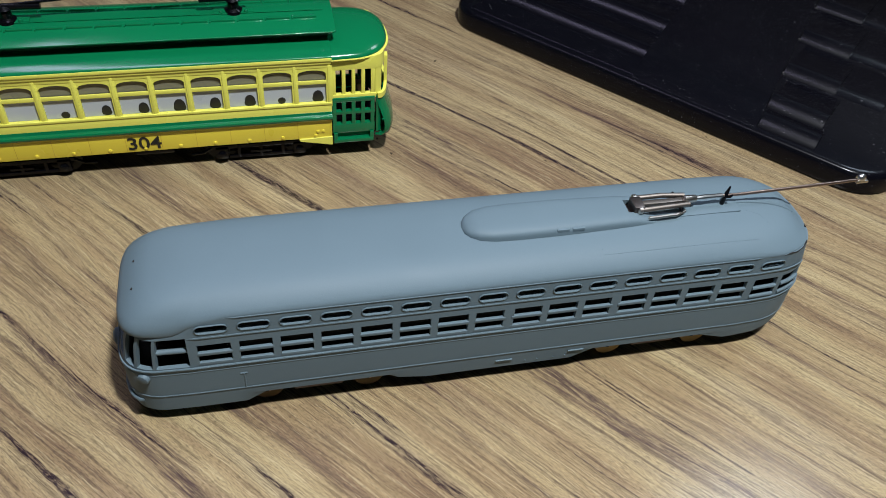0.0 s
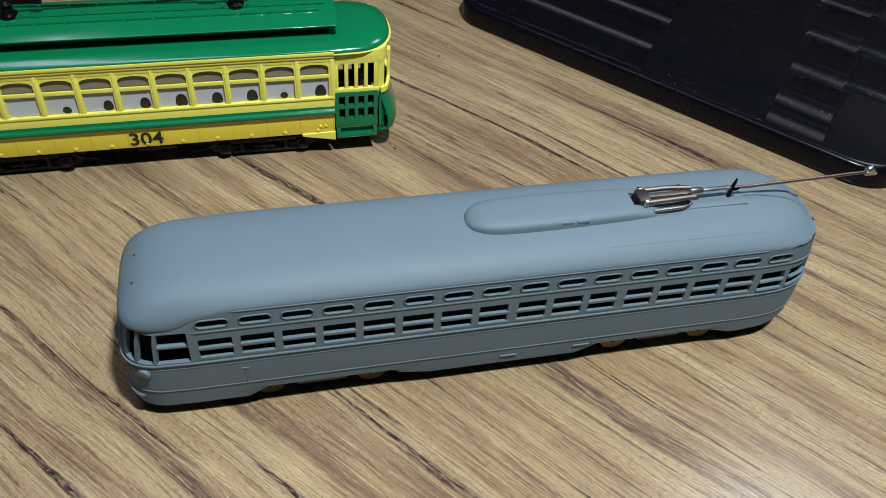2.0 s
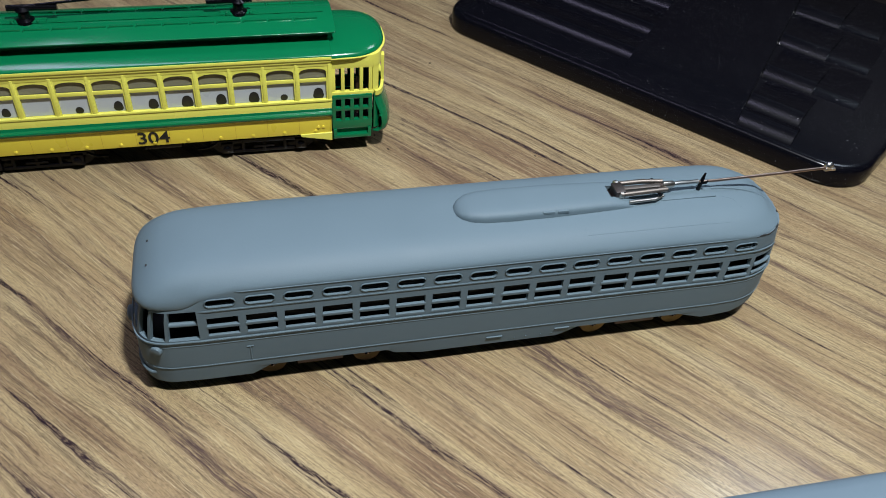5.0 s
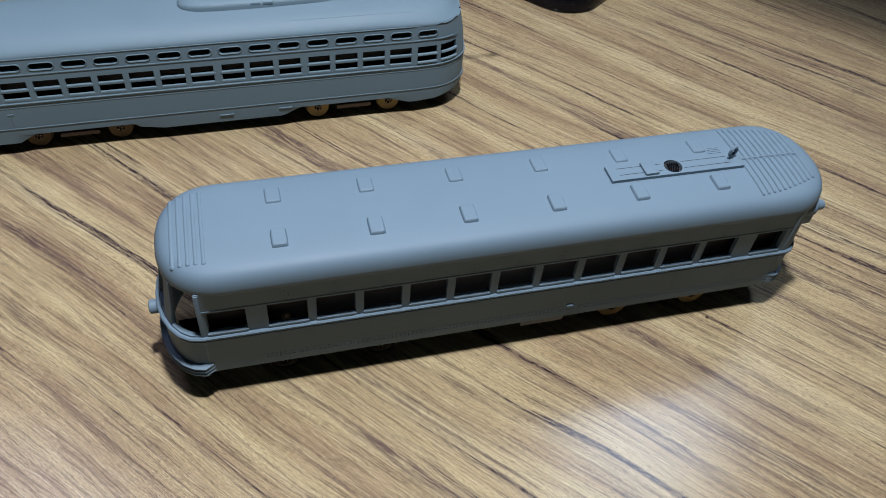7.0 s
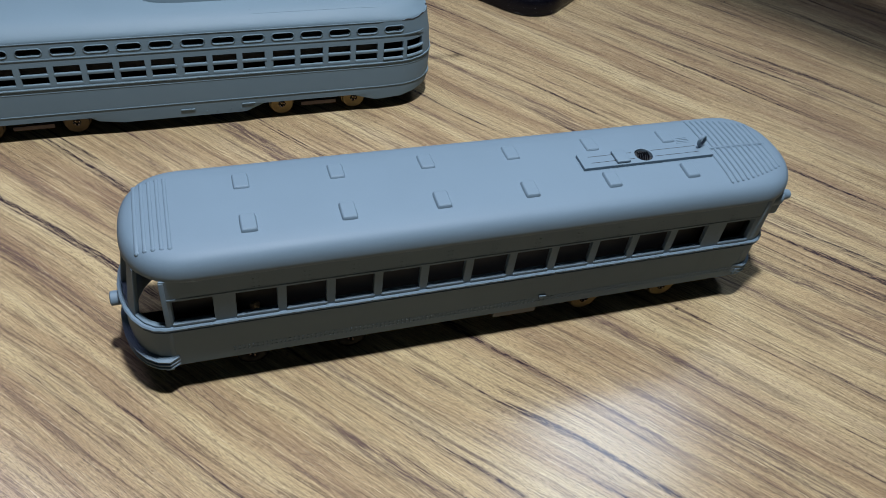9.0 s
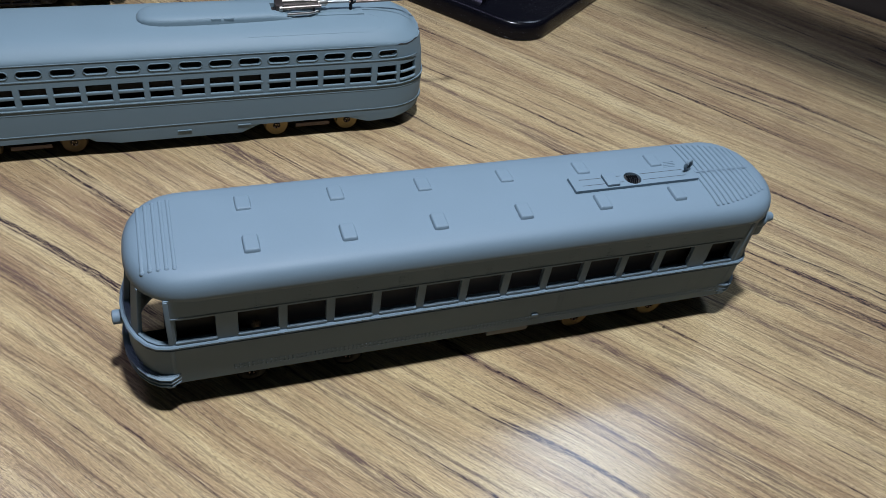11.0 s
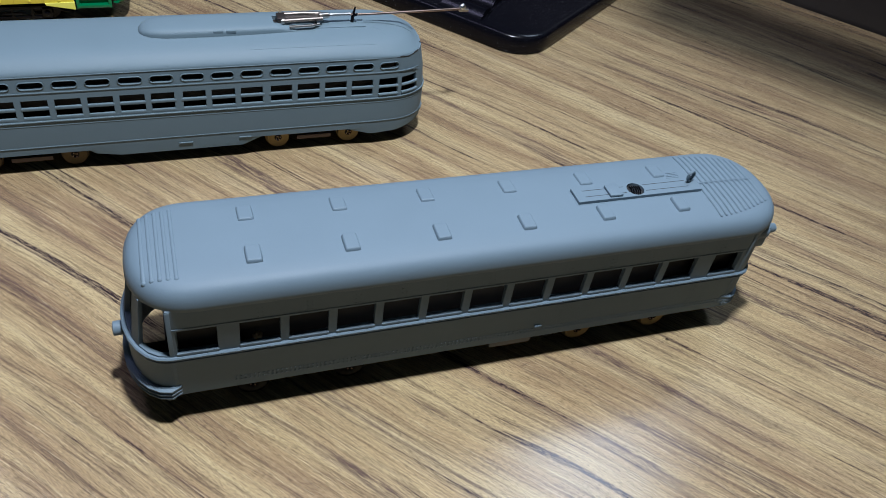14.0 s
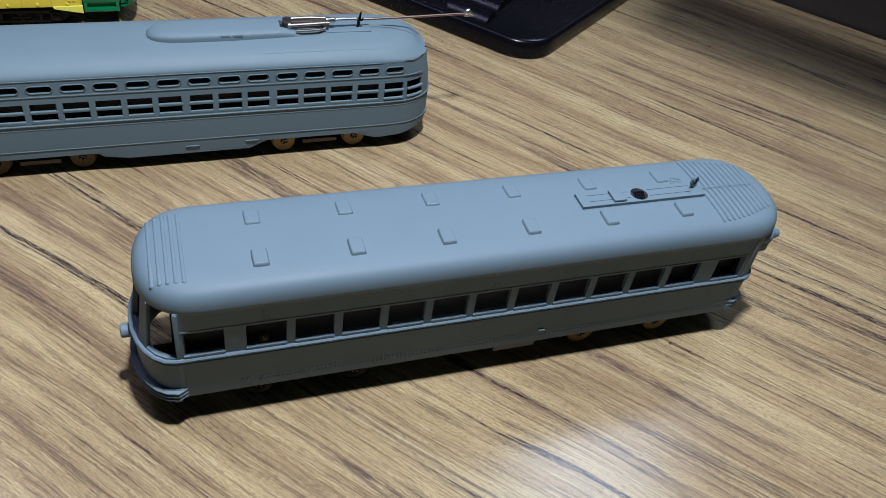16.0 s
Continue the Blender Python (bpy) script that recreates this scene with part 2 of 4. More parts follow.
class Plan:
    """The closed outline of a car seen from above, with the line of its ridge. near: cuts along the straight sides;
    ends: length, power and count of steps of the front (minus x) and rear curve."""

    def __init__(self, half, x0, x1, cuts, front, rear):
        self.half, self.pts, self.tag = half, [], []
        self.x0, self.x1, self.rear = x0, x1, 1.0
        (fa, fn, fd), (ra, rn, rd) = [(a, p, d if isinstance(d, list) else [a * math.cos(math.pi / 2 - math.pi * k / d) ** (2 / p) for k in range(1, d // 2)]) for a, p, d in (front, rear)]
        self.m0, self.m1 = x0 - fa + min(half, fa + 6), x1 + ra - min(half, ra + 6)
        for x in cuts:
            self.add(x, -half, "near")
        for sx, x, a, p, ds, tag in ((1, x1, ra, rn, rd, "rear"), (-1, x0, fa, fn, fd, "front")):
            ys = [half * (1 - (d / a) ** p) ** (1 / p) for d in ds]
            for d, y in zip(ds, ys):
                self.add(x + sx * d, -sx * y, tag)
            if len(ds) and tag and (front if sx < 0 else rear)[2] != ds:
                self.add(x + sx * a, 0.0, tag)
            for d, y in zip(ds[::-1], ys[::-1]):
                self.add(x + sx * d, sx * y, tag)
            if tag == "rear":
                for xx in cuts[::-1]:
                    self.add(xx, half, "far")
        self.nc = len(cuts)
        self.rc, self.fc = self.tag.count("rear") + 1, self.tag.count("front") + 1

    def add(self, x, y, tag):
        self.pts.append((x, y))
        self.tag.append(tag)

    def at(self, i, s, z, grow=0.0, nose=1.0):
        x, y = self.pts[i % len(self.pts)]
        x = self.x0 + (x - self.x0) * nose if x < self.x0 else self.x1 + (x - self.x1) * (1 - (1 - nose) * self.rear) if x > self.x1 else x
        mx = clamp(x, self.m0, self.m1)
        d = Vector((x - mx, y))
        r = d.length
        k = s + (grow / r if r else 0)
        return Vector((mx + d.x * k, d.y * k, z))

    def run(self, i0, i1, s, z, grow=0.0):
        return [self.at(i, s, z, grow) for i in range(i0, i1 + 1)]


def lerp3(a, b, f):
    return a + (b - a) * f


def slot_loops(q, w, h, r, count=20):
    """Places of a rounded hole in the cell q (four corners, anticlockwise) and, outwards from them, of the cell's rim."""
    size_x, size_y = (q[1] - q[0]).length, (q[3] - q[0]).length
    hw, hh = w * size_x / 2, h * size_y / 2
    rr = min(r * size_y, hw, hh)
    inner, outer = [], []
    for k in range(count):
        th = math.tau * (k + 0.5) / count
        c, t = math.cos(th), math.sin(th)
        x, y = math.copysign(hw - rr, c) + rr * c, math.copysign(hh - rr, t) + rr * t
        f = min(size_x / 2 / abs(x), size_y / 2 / abs(y))
        inner.append((x, y))
        outer.append([x * f, y * f])
    for cx, cy in ((1, 1), (-1, 1), (-1, -1), (1, -1)):
        k = min(range(count), key=lambda j: abs(outer[j][0] - cx * size_x / 2) / size_x + abs(outer[j][1] - cy * size_y / 2) / size_y)
        outer[k] = [cx * size_x / 2, cy * size_y / 2]

    def spot(p):
        u, v = p[0] / size_x + 0.5, p[1] / size_y + 0.5
        return lerp3(lerp3(q[0], q[1], u), lerp3(q[3], q[2], u), v)

    return [spot(p) for p in inner], [spot(p) for p in outer]


def shell(plan, levels, open_cells, slots=(), thick=0.8, bottom=None):
    """The walls of a car: rings of the plan at levels (s, z, nose), open where a window is, with real thickness."""
    b = bmesh.new()
    n = len(plan.pts)

    def spot(i, j, grow):
        sc, z, nose = levels[j]
        if bottom and j == 0:
            z = bottom(plan.pts[i % n][0])
        return plan.at(i, sc, z, grow, nose)

    out = [[b.verts.new(spot(i, j, 0.0)) for i in range(n)] for j in range(len(levels))]
    inn = [[b.verts.new(spot(i, j, -thick)) for i in range(n)] for j in range(len(levels))]
    top = len(levels) - 1
    gone = lambda i, j: j < 0 or j >= top or (i % n, j) in open_cells  # noqa: E731
    for j in range(top):
        for i in range(n):
            k = (i + 1) % n
            o4 = (out[j][i], out[j][k], out[j + 1][k], out[j + 1][i])
            i4 = (inn[j][i], inn[j][k], inn[j + 1][k], inn[j + 1][i])
            if (i, j) in open_cells:
                continue
            if (i, j) in slots:
                loops = []
                for q in (o4, i4):
                    hole, rim = slot_loops([v.co.copy() for v in q], *slots[(i, j)])
                    loops.append([b.verts.new(p) for p in hole])
                    edge = [b.verts.new(p) for p in rim]
                    m = len(hole)
                    for e in range(m):
                        f = (edge[e], edge[(e + 1) % m], loops[-1][(e + 1) % m], loops[-1][e])
                        b.faces.new(f if q is o4 else f[::-1])
                m = len(loops[0])
                for e in range(m):
                    b.faces.new((loops[0][e], loops[0][(e + 1) % m], loops[1][(e + 1) % m], loops[1][e]))
            else:
                b.faces.new(o4)
                b.faces.new(i4[::-1])
            for (di, dj), (p, r) in (((0, -1), (0, 1)), ((1, 0), (1, 2)), ((0, 1), (2, 3)), ((-1, 0), (3, 0))):
                if gone(i + di, j + dj):
                    b.faces.new((o4[r], o4[p], i4[p], i4[r]))
    bmesh.ops.remove_doubles(b, verts=b.verts, dist=0.0005)
    bmesh.ops.delete(b, geom=[v for v in b.verts if not v.link_faces], context="VERTS")
    return b


def dome(plan, levels, thick=0.0):
    """A roof skin: rings of the plan drawn in to the ridge."""
    b = bmesh.new()
    n = len(plan.pts)
    grid = [[b.verts.new(plan.at(i, s, z)) for i in range(n)] for s, z in levels]
    for j in range(len(levels) - 1):
        for i in range(n):
            k = (i + 1) % n
            b.faces.new((grid[j][i], grid[j][k], grid[j + 1][k], grid[j + 1][i]))
    bmesh.ops.remove_doubles(b, verts=b.verts, dist=0.001)
    bmesh.ops.recalc_face_normals(b, faces=b.faces)
    if thick:
        bmesh.ops.solidify(b, geom=b.faces[:], thickness=thick)
    return b


def bead(plan, i0, i1, s, z, w, h, closed=False):
    """A moulding w proud and h high, along the plan from point i0 to i1."""
    b = bmesh.new()
    idx = list(range(i0, i1 + 1)) if not closed else list(range(len(plan.pts)))
    sec = [(-0.15, -0.5), (0.6, -0.5), (1.0, -0.2), (1.0, 0.2), (0.6, 0.5), (-0.15, 0.5)]
    rings = [[b.verts.new(plan.at(i, s, z + v * h, u * w * (1.0 if closed or i not in (i0, i1) else 0.1))) for u, v in sec] for i in idx]
    n, m = len(rings), len(sec)
    for i in range(n if closed else n - 1):
        for k in range(m):
            b.faces.new((rings[i][k], rings[(i + 1) % n][k], rings[(i + 1) % n][(k + 1) % m], rings[i][(k + 1) % m]))
    if not closed:
        b.faces.new(rings[0])
        b.faces.new(rings[-1])
    bmesh.ops.recalc_face_normals(b, faces=b.faces)
    return b


def leak_plate(plan, s, z0, z1):
    """A flat plate of the plan's outline."""
    b = bmesh.new()
    lo, hi = ([b.verts.new(plan.at(i, s, z)) for i in range(len(plan.pts))] for z in (z0, z1))
    b.faces.new(lo[::-1])
    b.faces.new(hi)
    for i in range(len(lo)):
        k = (i + 1) % len(lo)
        b.faces.new((lo[i], lo[k], hi[k], hi[i]))
    return b


def interp(table, x):
    for (x0, y0), (x1, y1) in zip(table, table[1:]):
        if x <= x1:
            return y0 + (y1 - y0) * clamp((x - x0) / (x1 - x0), 0, 1)
    return table[-1][1]


def wheel(parent, x, y, r, material, name="wheel", hub=True):
    out = -1 if y < 0 else 1
    w = part(name, turned([(-1.1 * out, r * 0.55), (-1.1 * out, r * 1.10), (-0.7 * out, r * 1.12), (-0.5 * out, r), (0.65 * out, r * 0.98), (0.75 * out, r * 0.94), (0.72 * out, r * 0.80), (0.62 * out, r * 0.76), (0.60 * out, r * 0.36)], "y", 32), material, parent)
    w.matrix_basis = mm(x, y, r * 1.12)
    if hub:
        part("hub", turned([(0.4 * out, r * 0.34), (0.8 * out, r * 0.32), (0.9 * out, r * 0.22), (0.6 * out, r * 0.12)], "y", 16), BLACK, w)
        for q in range(4):
            part("bolt", turned([(0.3 * out, r * 0.07), (1.0 * out, r * 0.05)], "y", 8, None, (r * 0.2 * math.cos(q * math.pi / 2 + 0.5), 0, r * 0.2 * math.sin(q * math.pi / 2 + 0.5))), BROWN_METAL, w)
    return w


def axle_truck(parent, x, gauge, base, r, side, wheel_mat):
    """A four-wheeled truck: frame with wheels and axles under it."""
    b = box((x - base / 2 - 3, -side, r * 0.9), (x + base / 2 + 3, -side + 1.0, r * 1.5), 0.2)
    box((x - base / 2 - 3, side - 1.0, r * 0.9), (x + base / 2 + 3, side, r * 1.5), 0.2, b)
    box((x - 2.5, -side, r * 0.8), (x + 2.5, side, r * 1.9), 0.3, b)
    truck = part("truck", b, BLACK, parent, "black cast truck frame")
    for dx in (-base / 2, base / 2):
        part("axle", tube([(x + dx, -gauge, r * 1.12), (x + dx, gauge, r * 1.12)], 0.8), BROWN_METAL, truck)
        for sy in (-gauge, gauge):
            wheel(truck, x + dx, sy, r, wheel_mat)
    return truck


# ---- the room and the desk ----
def setting():
    turn = pose(0, 0, 0, 0, 0, -36.5)
    desk = part("desk_top", box((-900, -420, -24), (900, 404, 0), 1.2), WOOD, None, angle=50)
    desk.matrix_world = turn
    tagged(desk, "wood-grain laminate desk top with broken dark streaks", "desk top", kind="structure")
    for name, lo, hi, mat_, what in (
            ("wall_back", (-1600, 1300, -760), (1900, 1360, 1900), WALL, "plain dull wall closing the room"), ("wall_left", (-1660, -1300, -760), (-1600, 1300, 1900), WALL, "plain dull wall closing the room"),
            ("wall_right", (1900, -1300, -760), (1960, 1300, 1900), WALL, "plain dull wall closing the room"), ("wall_front", (-1600, -1360, -760), (1900, -1300, 1900), WALL, "plain dull wall closing the room"),
            ("floor", (-1600, -1300, -780), (1900, 1300, -760), WALL, "plain dull floor"), ("ceiling", (-1600, -1300, 1900), (1900, 1300, 1940), WALL, "plain dull ceiling"),
            ("desk_back_panel", (-900, 406, -24), (900, 424, 110), DARK_WOOD, "dark board standing along the back of the desk"),
            # Unseen prop, added only to carry the shading bar below.
            ("desk_shelf_support", (872, 200, 0), (900, 404, 230), DARK_WOOD, "unseen board added to hold up the shading bar"),
            ("desk_panel_leg", (-880, -400, -760), (-850, 390, -24), DARK_WOOD, "dark board leg under the desk top"), ("desk_panel_leg", (850, -400, -760), (880, 390, -24), DARK_WOOD, "dark board leg under the desk top"),
            # Unseen bar, sized and placed to cast a soft shadow at the back.
            ("desk_shelf", (20, 199, 230), (900, 222, 246), DARK_WOOD, "unseen dark bar added to shade the back of the desk")):
        w = part(name, box(lo, hi), mat_)
        w.matrix_world = turn
        tagged(w, what, name.split("_")[-1], kind="structure")


setting()

PCC_AT = pose(0.01032, 0.15523, 0, 0, 0, 13.4)
CAR_AT = pose(0.09409, 0.07571, 0, 0, 0, 12.5)
TRAM_AT = pose(-0.03430, 0.22153, 0, 0, 0, 14.1)
TRAY_AT = pose(0.140, 0.221, 0, 0, 0, -35.0)


# ---- streamlined streetcar ----
def streamliner():
    car = thing("model_streetcar", PCC_AT, "streamlined model streetcar in bare grey primer on dark brass wheels", "model streetcar", "model streetcars")
    posts = [0.8 + 8.45 * k for k in range(-8, 8)]
    cuts = []
    for k, x in enumerate(posts):
        w = 1.2 if k in (8, 11) else 0.85
        cuts += [x - w, x + w]
    FX = [0.3, 7.4, 8.1, 9.8, 11.4, 12.0, 13.0, 13.9, 14.4, 15.0, 15.28, 15.2995]
    RX = [0.3, 6.8, 8.2, 10.2, 12.2, 14.0, 15.6, 16.8, 17.9, 18.86]
    plan = Plan(15.1, cuts[0], cuts[-1], cuts, (15.3, 3.8, FX), (18.9, 2.7, RX))
    plan.rear = 0.4
    n = plan.nc
    foot = [(-90, 4.4), (-56, 4.4), (-52.5, 8.6), (-27.5, 8.4), (-22.0, 4.6), (19.6, 4.6), (26.2, 8.2), (51, 8.3), (54.5, 4.8), (66, 4.8), (74, 6.2), (80, 7.2)]
    levels = [(0.985, 0.0, 1), (0.995, 7.2, 1), (1.0, 9.7, 1), (1.0, 16.8, 1), (0.995, 18.9, 0.97), (0.985, 25.1, 0.90), (0.975, 27.6, 0.85), (0.972, 28.3, 0.83), (0.962, 30.9, 0.78), (0.955, 32.2, 0.76)]
    opened, slots = set(), {}
    last = len(plan.pts)
    r0, far0 = n - 1, n + plan.rc - 1
    f0 = far0 + n - 1
    for i in range(n - 1):
        if cuts[i + 1] - cuts[i] > 4:
            for c in (i, far0 + n - 2 - i):
                opened.add((c, 4))
                slots[(c, 7)] = (0.95, 0.80, 0.40)
    # windows that wrap round the rear corners, and the windscreen panes
    for k in (1, 3, 4, 5):
        opened |= {(r0 + k, 4), (r0 + plan.rc - 1 - k, 4)}
    for c in (r0 + 1, r0 + plan.rc - 2):
        slots[(c, 7)] = (0.95, 0.80, 0.40)
    for k in (1, 3, 4, 6, 7, 9, 10, 11):
        for c in (f0 + k, f0 + plan.fc - 1 - k):
            opened |= {(c % last, 4), (c % last, 5)}
    b = shell(plan, levels, opened, slots, 1.05, lambda x: interp(foot, x))
    for v in b.verts:
        if v.co.z > 28.0:
            w = clamp((-63.5 - v.co.x) / 7.0, 0, 1)
            v.co.z = 28.0 + (v.co.z - 28.0) * (1 - 0.85 * w * w * (3 - 2 * w))
    part("body", b, GREY, car, bevel=0.14)
    # the roof comes from a finer outline, so that its ends are round
    xa = cuts[0]
    fine_cuts = [xa + (cuts[-1] - xa) * k / 16 for k in range(17)]
    ends = [0.04, 0.12, 0.22, 0.34, 0.46, 0.58, 0.70, 0.80, 0.88, 0.94, 0.975, 0.992, 0.9995]
    rplan = Plan(15.1, xa, cuts[-1], fine_cuts, (14.5, 4.2, [14.5 * e for e in ends]), (17.0, 2.7, [17.0 * e for e in ends]))
    rplan.m0, rplan.m1 = cuts[0] + 12.0, cuts[-1] + 1.0
    roof_levels = [(0.954, 32.0), (0.952, 32.5), (0.940, 32.95), (0.910, 33.55), (0.860, 34.25), (0.79, 35.05), (0.70, 35.8), (0.58, 36.4), (0.43, 36.75), (0.22, 36.95), (0.0, 37.0)]
    b = dome(rplan, [(0.90, 31.0), (0.951, 31.8)] + roof_levels)
    for v in b.verts:
        # the roof droops towards both ends, and its edge comes down at the front over the windscreen
        f = clamp((-46.0 - v.co.x) / 34.0, 0, 1)
        g = clamp((v.co.x - 50.0) / 30.0, 0, 1)
        w = clamp((-63.5 - v.co.x) / 7.0, 0, 1)
        w = w * w * (3 - 2 * w) * clamp((35.0 - v.co.z) / 3.0, 0, 1) ** 1.4
        v.co = Vector((v.co.x - 0.3 * w, v.co.y * (1 + 0.016 * w), v.co.z - 3.1 * w - (1.3 * f * f + 1.9 * g * g) * clamp((v.co.z - 31.9) / 2.2, 0, 1)))
    skin = bvhtree.BVHTree.FromBMesh(b)

    def roof_at(x, y, lift=0.0):
        """A place on the roof skin, in millimetres."""
        hit = skin.ray_cast(Vector((x, y, 60)), Vector((0, 0, -1)))[0]
        return (x, y, (hit.z if hit else 32.0) + lift)

    part("roof", b, GREY, car, angle=80)
    # mouldings
    for i0 in (2, far0):
        part("drip_rail", bead(plan, i0, i0 + n - 3, 0.957, 32.15, 0.16, 0.3), GREY, car)
    part("window_head_moulding", bead(plan, r0 - n + 1, r0 + 6, 0.974, 27.3, 0.22, 0.5), GREY, car)
    part("belt_moulding", bead(plan, 0, 0, 0.998, 18.3, 0.30, 0.5, True), GREY, car)
    part("belt_moulding", bead(plan, 0, 0, 1.0, 16.9, 0.08, 0.3, True), GREY, car)
    part("skirt_moulding", bead(plan, 0, 0, 1.0, 9.7, 0.16, 0.35, True), GREY, car)
    # sash bars and slot rims, window by window
    for side in (-1, 1):
        for k in range(15):
            a, b_ = posts[k] + 0.9, posts[k + 1] - 0.9
            y = side * 15.1 * 0.972
            part("sash_bar", box((a - 0.3, y - 0.4, 21.9), (b_ + 0.3, y + 0.4, 22.8), 0.2), GREY, car)
            part("lower_sash_bar", box((a - 0.3, y - 0.4, 18.8), (b_ + 0.3, y + 0.4, 19.75), 0.2), GREY, car)
            cx, hw, hh = (a + b_) / 2, 3.25, 1.15
            ring = []
            for q in range(24):
                th = math.tau * (q + 0.5) / 24
                ring.append((cx + math.copysign(hw - hh, math.cos(th)) + hh * math.cos(th), side * 14.70, 29.6 + hh * math.sin(th)))
            part("slot_rim", tube(ring, 0.17, 6, None, True), GREY, car)
    for side in (-1, 1):
        ring = []
        for q in range(24):
            th = math.tau * (q + 0.5) / 24
            x = 64.1 + math.copysign(1.95, math.cos(th)) + 1.1 * math.cos(th)
            y = 15.1 * 0.972 * (1 - (max(0.0, x - plan.x1) / 18.9) ** 2.7) ** (1 / 2.7)
            ring.append((x, side * y, 29.6 + 1.1 * math.sin(th)))
        part("slot_rim", tube(ring, 0.17, 6, None, True), GREY, car)
    for ia, ib in ((1, 2), (3, 6)):
        for idx in (range(r0 + ia, r0 + ib + 1), range(r0 + plan.rc - ib, r0 + plan.rc - ia + 1)):
            part("sash_bar", tube([plan.at(i, 0.980, 22.3, 0, 0.975) for i in idx], 0.5, 8), GREY, car)
            part("lower_sash_bar", tube([plan.at(i, 0.984, 19.5, 0, 0.98) for i in idx], 0.5, 8), GREY, car)
    for i in (f0 + 1, f0 + plan.fc - 2):
        ends_ = [plan.at(i + k, 0.925, 23.2, 0, 0.90) for k in (0, 1)]
        reach = (ends_[1] - ends_[0]) * 0.1
        part("sash_bar", tube([ends_[0] - reach, ends_[1] + reach], 0.62, 10), GREY, car)
    # roof fairing with the trolley base behind it
    b = bmesh.new()
    rings = []
    for x, w, z in ((-7.9, 0.4, 36.9), (-7.6, 1.9, 37.6), (-6.6, 3.3, 38.3), (-4.6, 4.5, 38.9), (-1.5, 5.2, 39.15), (4, 5.45, 39.25), (15, 5.4, 39.25), (26, 5.0, 39.1), (30.6, 4.8, 39.0)):
        ring = []
        for q in range(15):
            th = math.pi * q / 14
            ring.append(b.verts.new((x, -w * math.copysign(abs(math.cos(th)) ** 0.55, math.cos(th)), 36.0 + (z - 36.0) * math.sin(th) ** 0.42)))
        rings.append(ring)
    for r0, r1 in zip(rings, rings[1:]):
        for q in range(14):
            b.faces.new((r0[q], r0[q + 1], r1[q + 1], r1[q]))
    b.faces.new(rings[-1])
    bmesh.ops.recalc_face_normals(b, faces=b.faces)
    fairing = part("roof_fairing", b, GREY, car, angle=60)
    for side in (-1, 1):
        b = bmesh.new()
        rings = []
        for x, w, z in ((30.4, 4.8, 39.0), (32.5, 4.7, 38.75), (35.0, 4.5, 38.1), (37.2, 4.2, 37.3), (38.4, 4.0, 36.8)):
            ring = []
            for q in range(8):
                th = math.pi * q / 14
                ring.append(b.verts.new((x, side * w * math.cos(th) ** 0.55 if q < 7 else side * w * 0.45, 36.0 + (z - 36.0) * math.sin(th) ** 0.42)))
            ring.append(b.verts.new((x, side * w * 0.45, 36.0)))
            rings.append(ring)
        for r0, r1 in zip(rings, rings[1:]):
            for q in range(8):
                b.faces.new((r0[q], r0[q + 1], r1[q + 1], r1[q]))
        b.faces.new(rings[-1])
        bmesh.ops.recalc_face_normals(b, faces=b.faces)
        part("fairing_wing", b, GREY, fairing, angle=50)
    for x in (12.6, 16.2):
        part("fairing_hatch", box((x, -5.32, 37.6), (x + 2.9, -4.7, 38.55), 0.25), GREY, fairing)
    part("roof_walkway", box((36.5, -3.2, 36.3), (58.9, 3.4, 37.2), 0.18), GREY, car)
    seam = [(22.0, -9.6), (22.0, -11.2)] + [(22.0 + 4.2 * k, -11.2) for k in range(1, 10)] + [(62.2, -9.6), (64.2, -7.2), (63.2, -4.4), (60.5, -3.0)]
    part("roof_panel_line", tube([roof_at(x, y, 0.0) for x, y in seam], 0.055, 6), GREY, car)
    part("rear_roof_rib", tube([roof_at(58.9 + 1.9 * k, 0.1 - 0.035 * k * k, 0.1) for k in range(9)], 0.42, 8, None, False, 0.8), GREY, car)
    crack = [rplan.at(17 + k, 0.957, 31.95 + 0.28 * math.sin(k * 2.1)) for k in range(3, 11)]
    part("body_crack", tube(crack, [0.05] + [0.2] * 6 + [0.08], 6), INSIDE, car, "dark hairline crack in the primer")
    part("roof_chip", tube([roof_at(76.2, -6.0), roof_at(76.9, -4.6)], [0.25, 0.1], 6), INSIDE, car, "small dark chip in the primer")
    base = part("trolley_base", box((30.8, -3.6, 36.6), (34.6, 3.8, 37.6), 0.2, box((31.8, -2.4, 37.4), (34.4, 1.6, 40.3), 0.4)), GUNMETAL, car, "dark metal trolley base with springs")
    for y in (-2.2, 2.0):
        part("spring", tube([(33.2, y, 39.3), (40, y * 0.95, 39.5), (45.5, y * 0.75 - 0.2, 39.5)], 0.62, 12), NICKEL, base)
        part("spring_end", turned([(-0.5, 0.6), (-0.3, 0.9), (0.5, 0.9), (0.7, 0.5)], "x", 14, None, (33.2, y, 39.3)), STEEL, base)
    part("cradle", box((34, -0.9, 38.9), (46.5, 0.5, 39.8), 0.25), NICKEL, base)
    part("cross_pin", tube([(43.2, -3.4, 39.0), (43.2, 2.6, 39.4)], 0.35, 8), BLACK, base)
    part("side_rod", tube([(35, -3.9, 38.2), (42, -3.6, 38.2), (44.5, -2.6, 38.2)], 0.4, 8), STEEL, base)
    part("collar", turned([(44.5, 0.7), (44.8, 0.95), (47.5, 0.9), (47.9, 0.6)], "x", 16, None, (0, -0.35, 39.7)), STEEL, base)
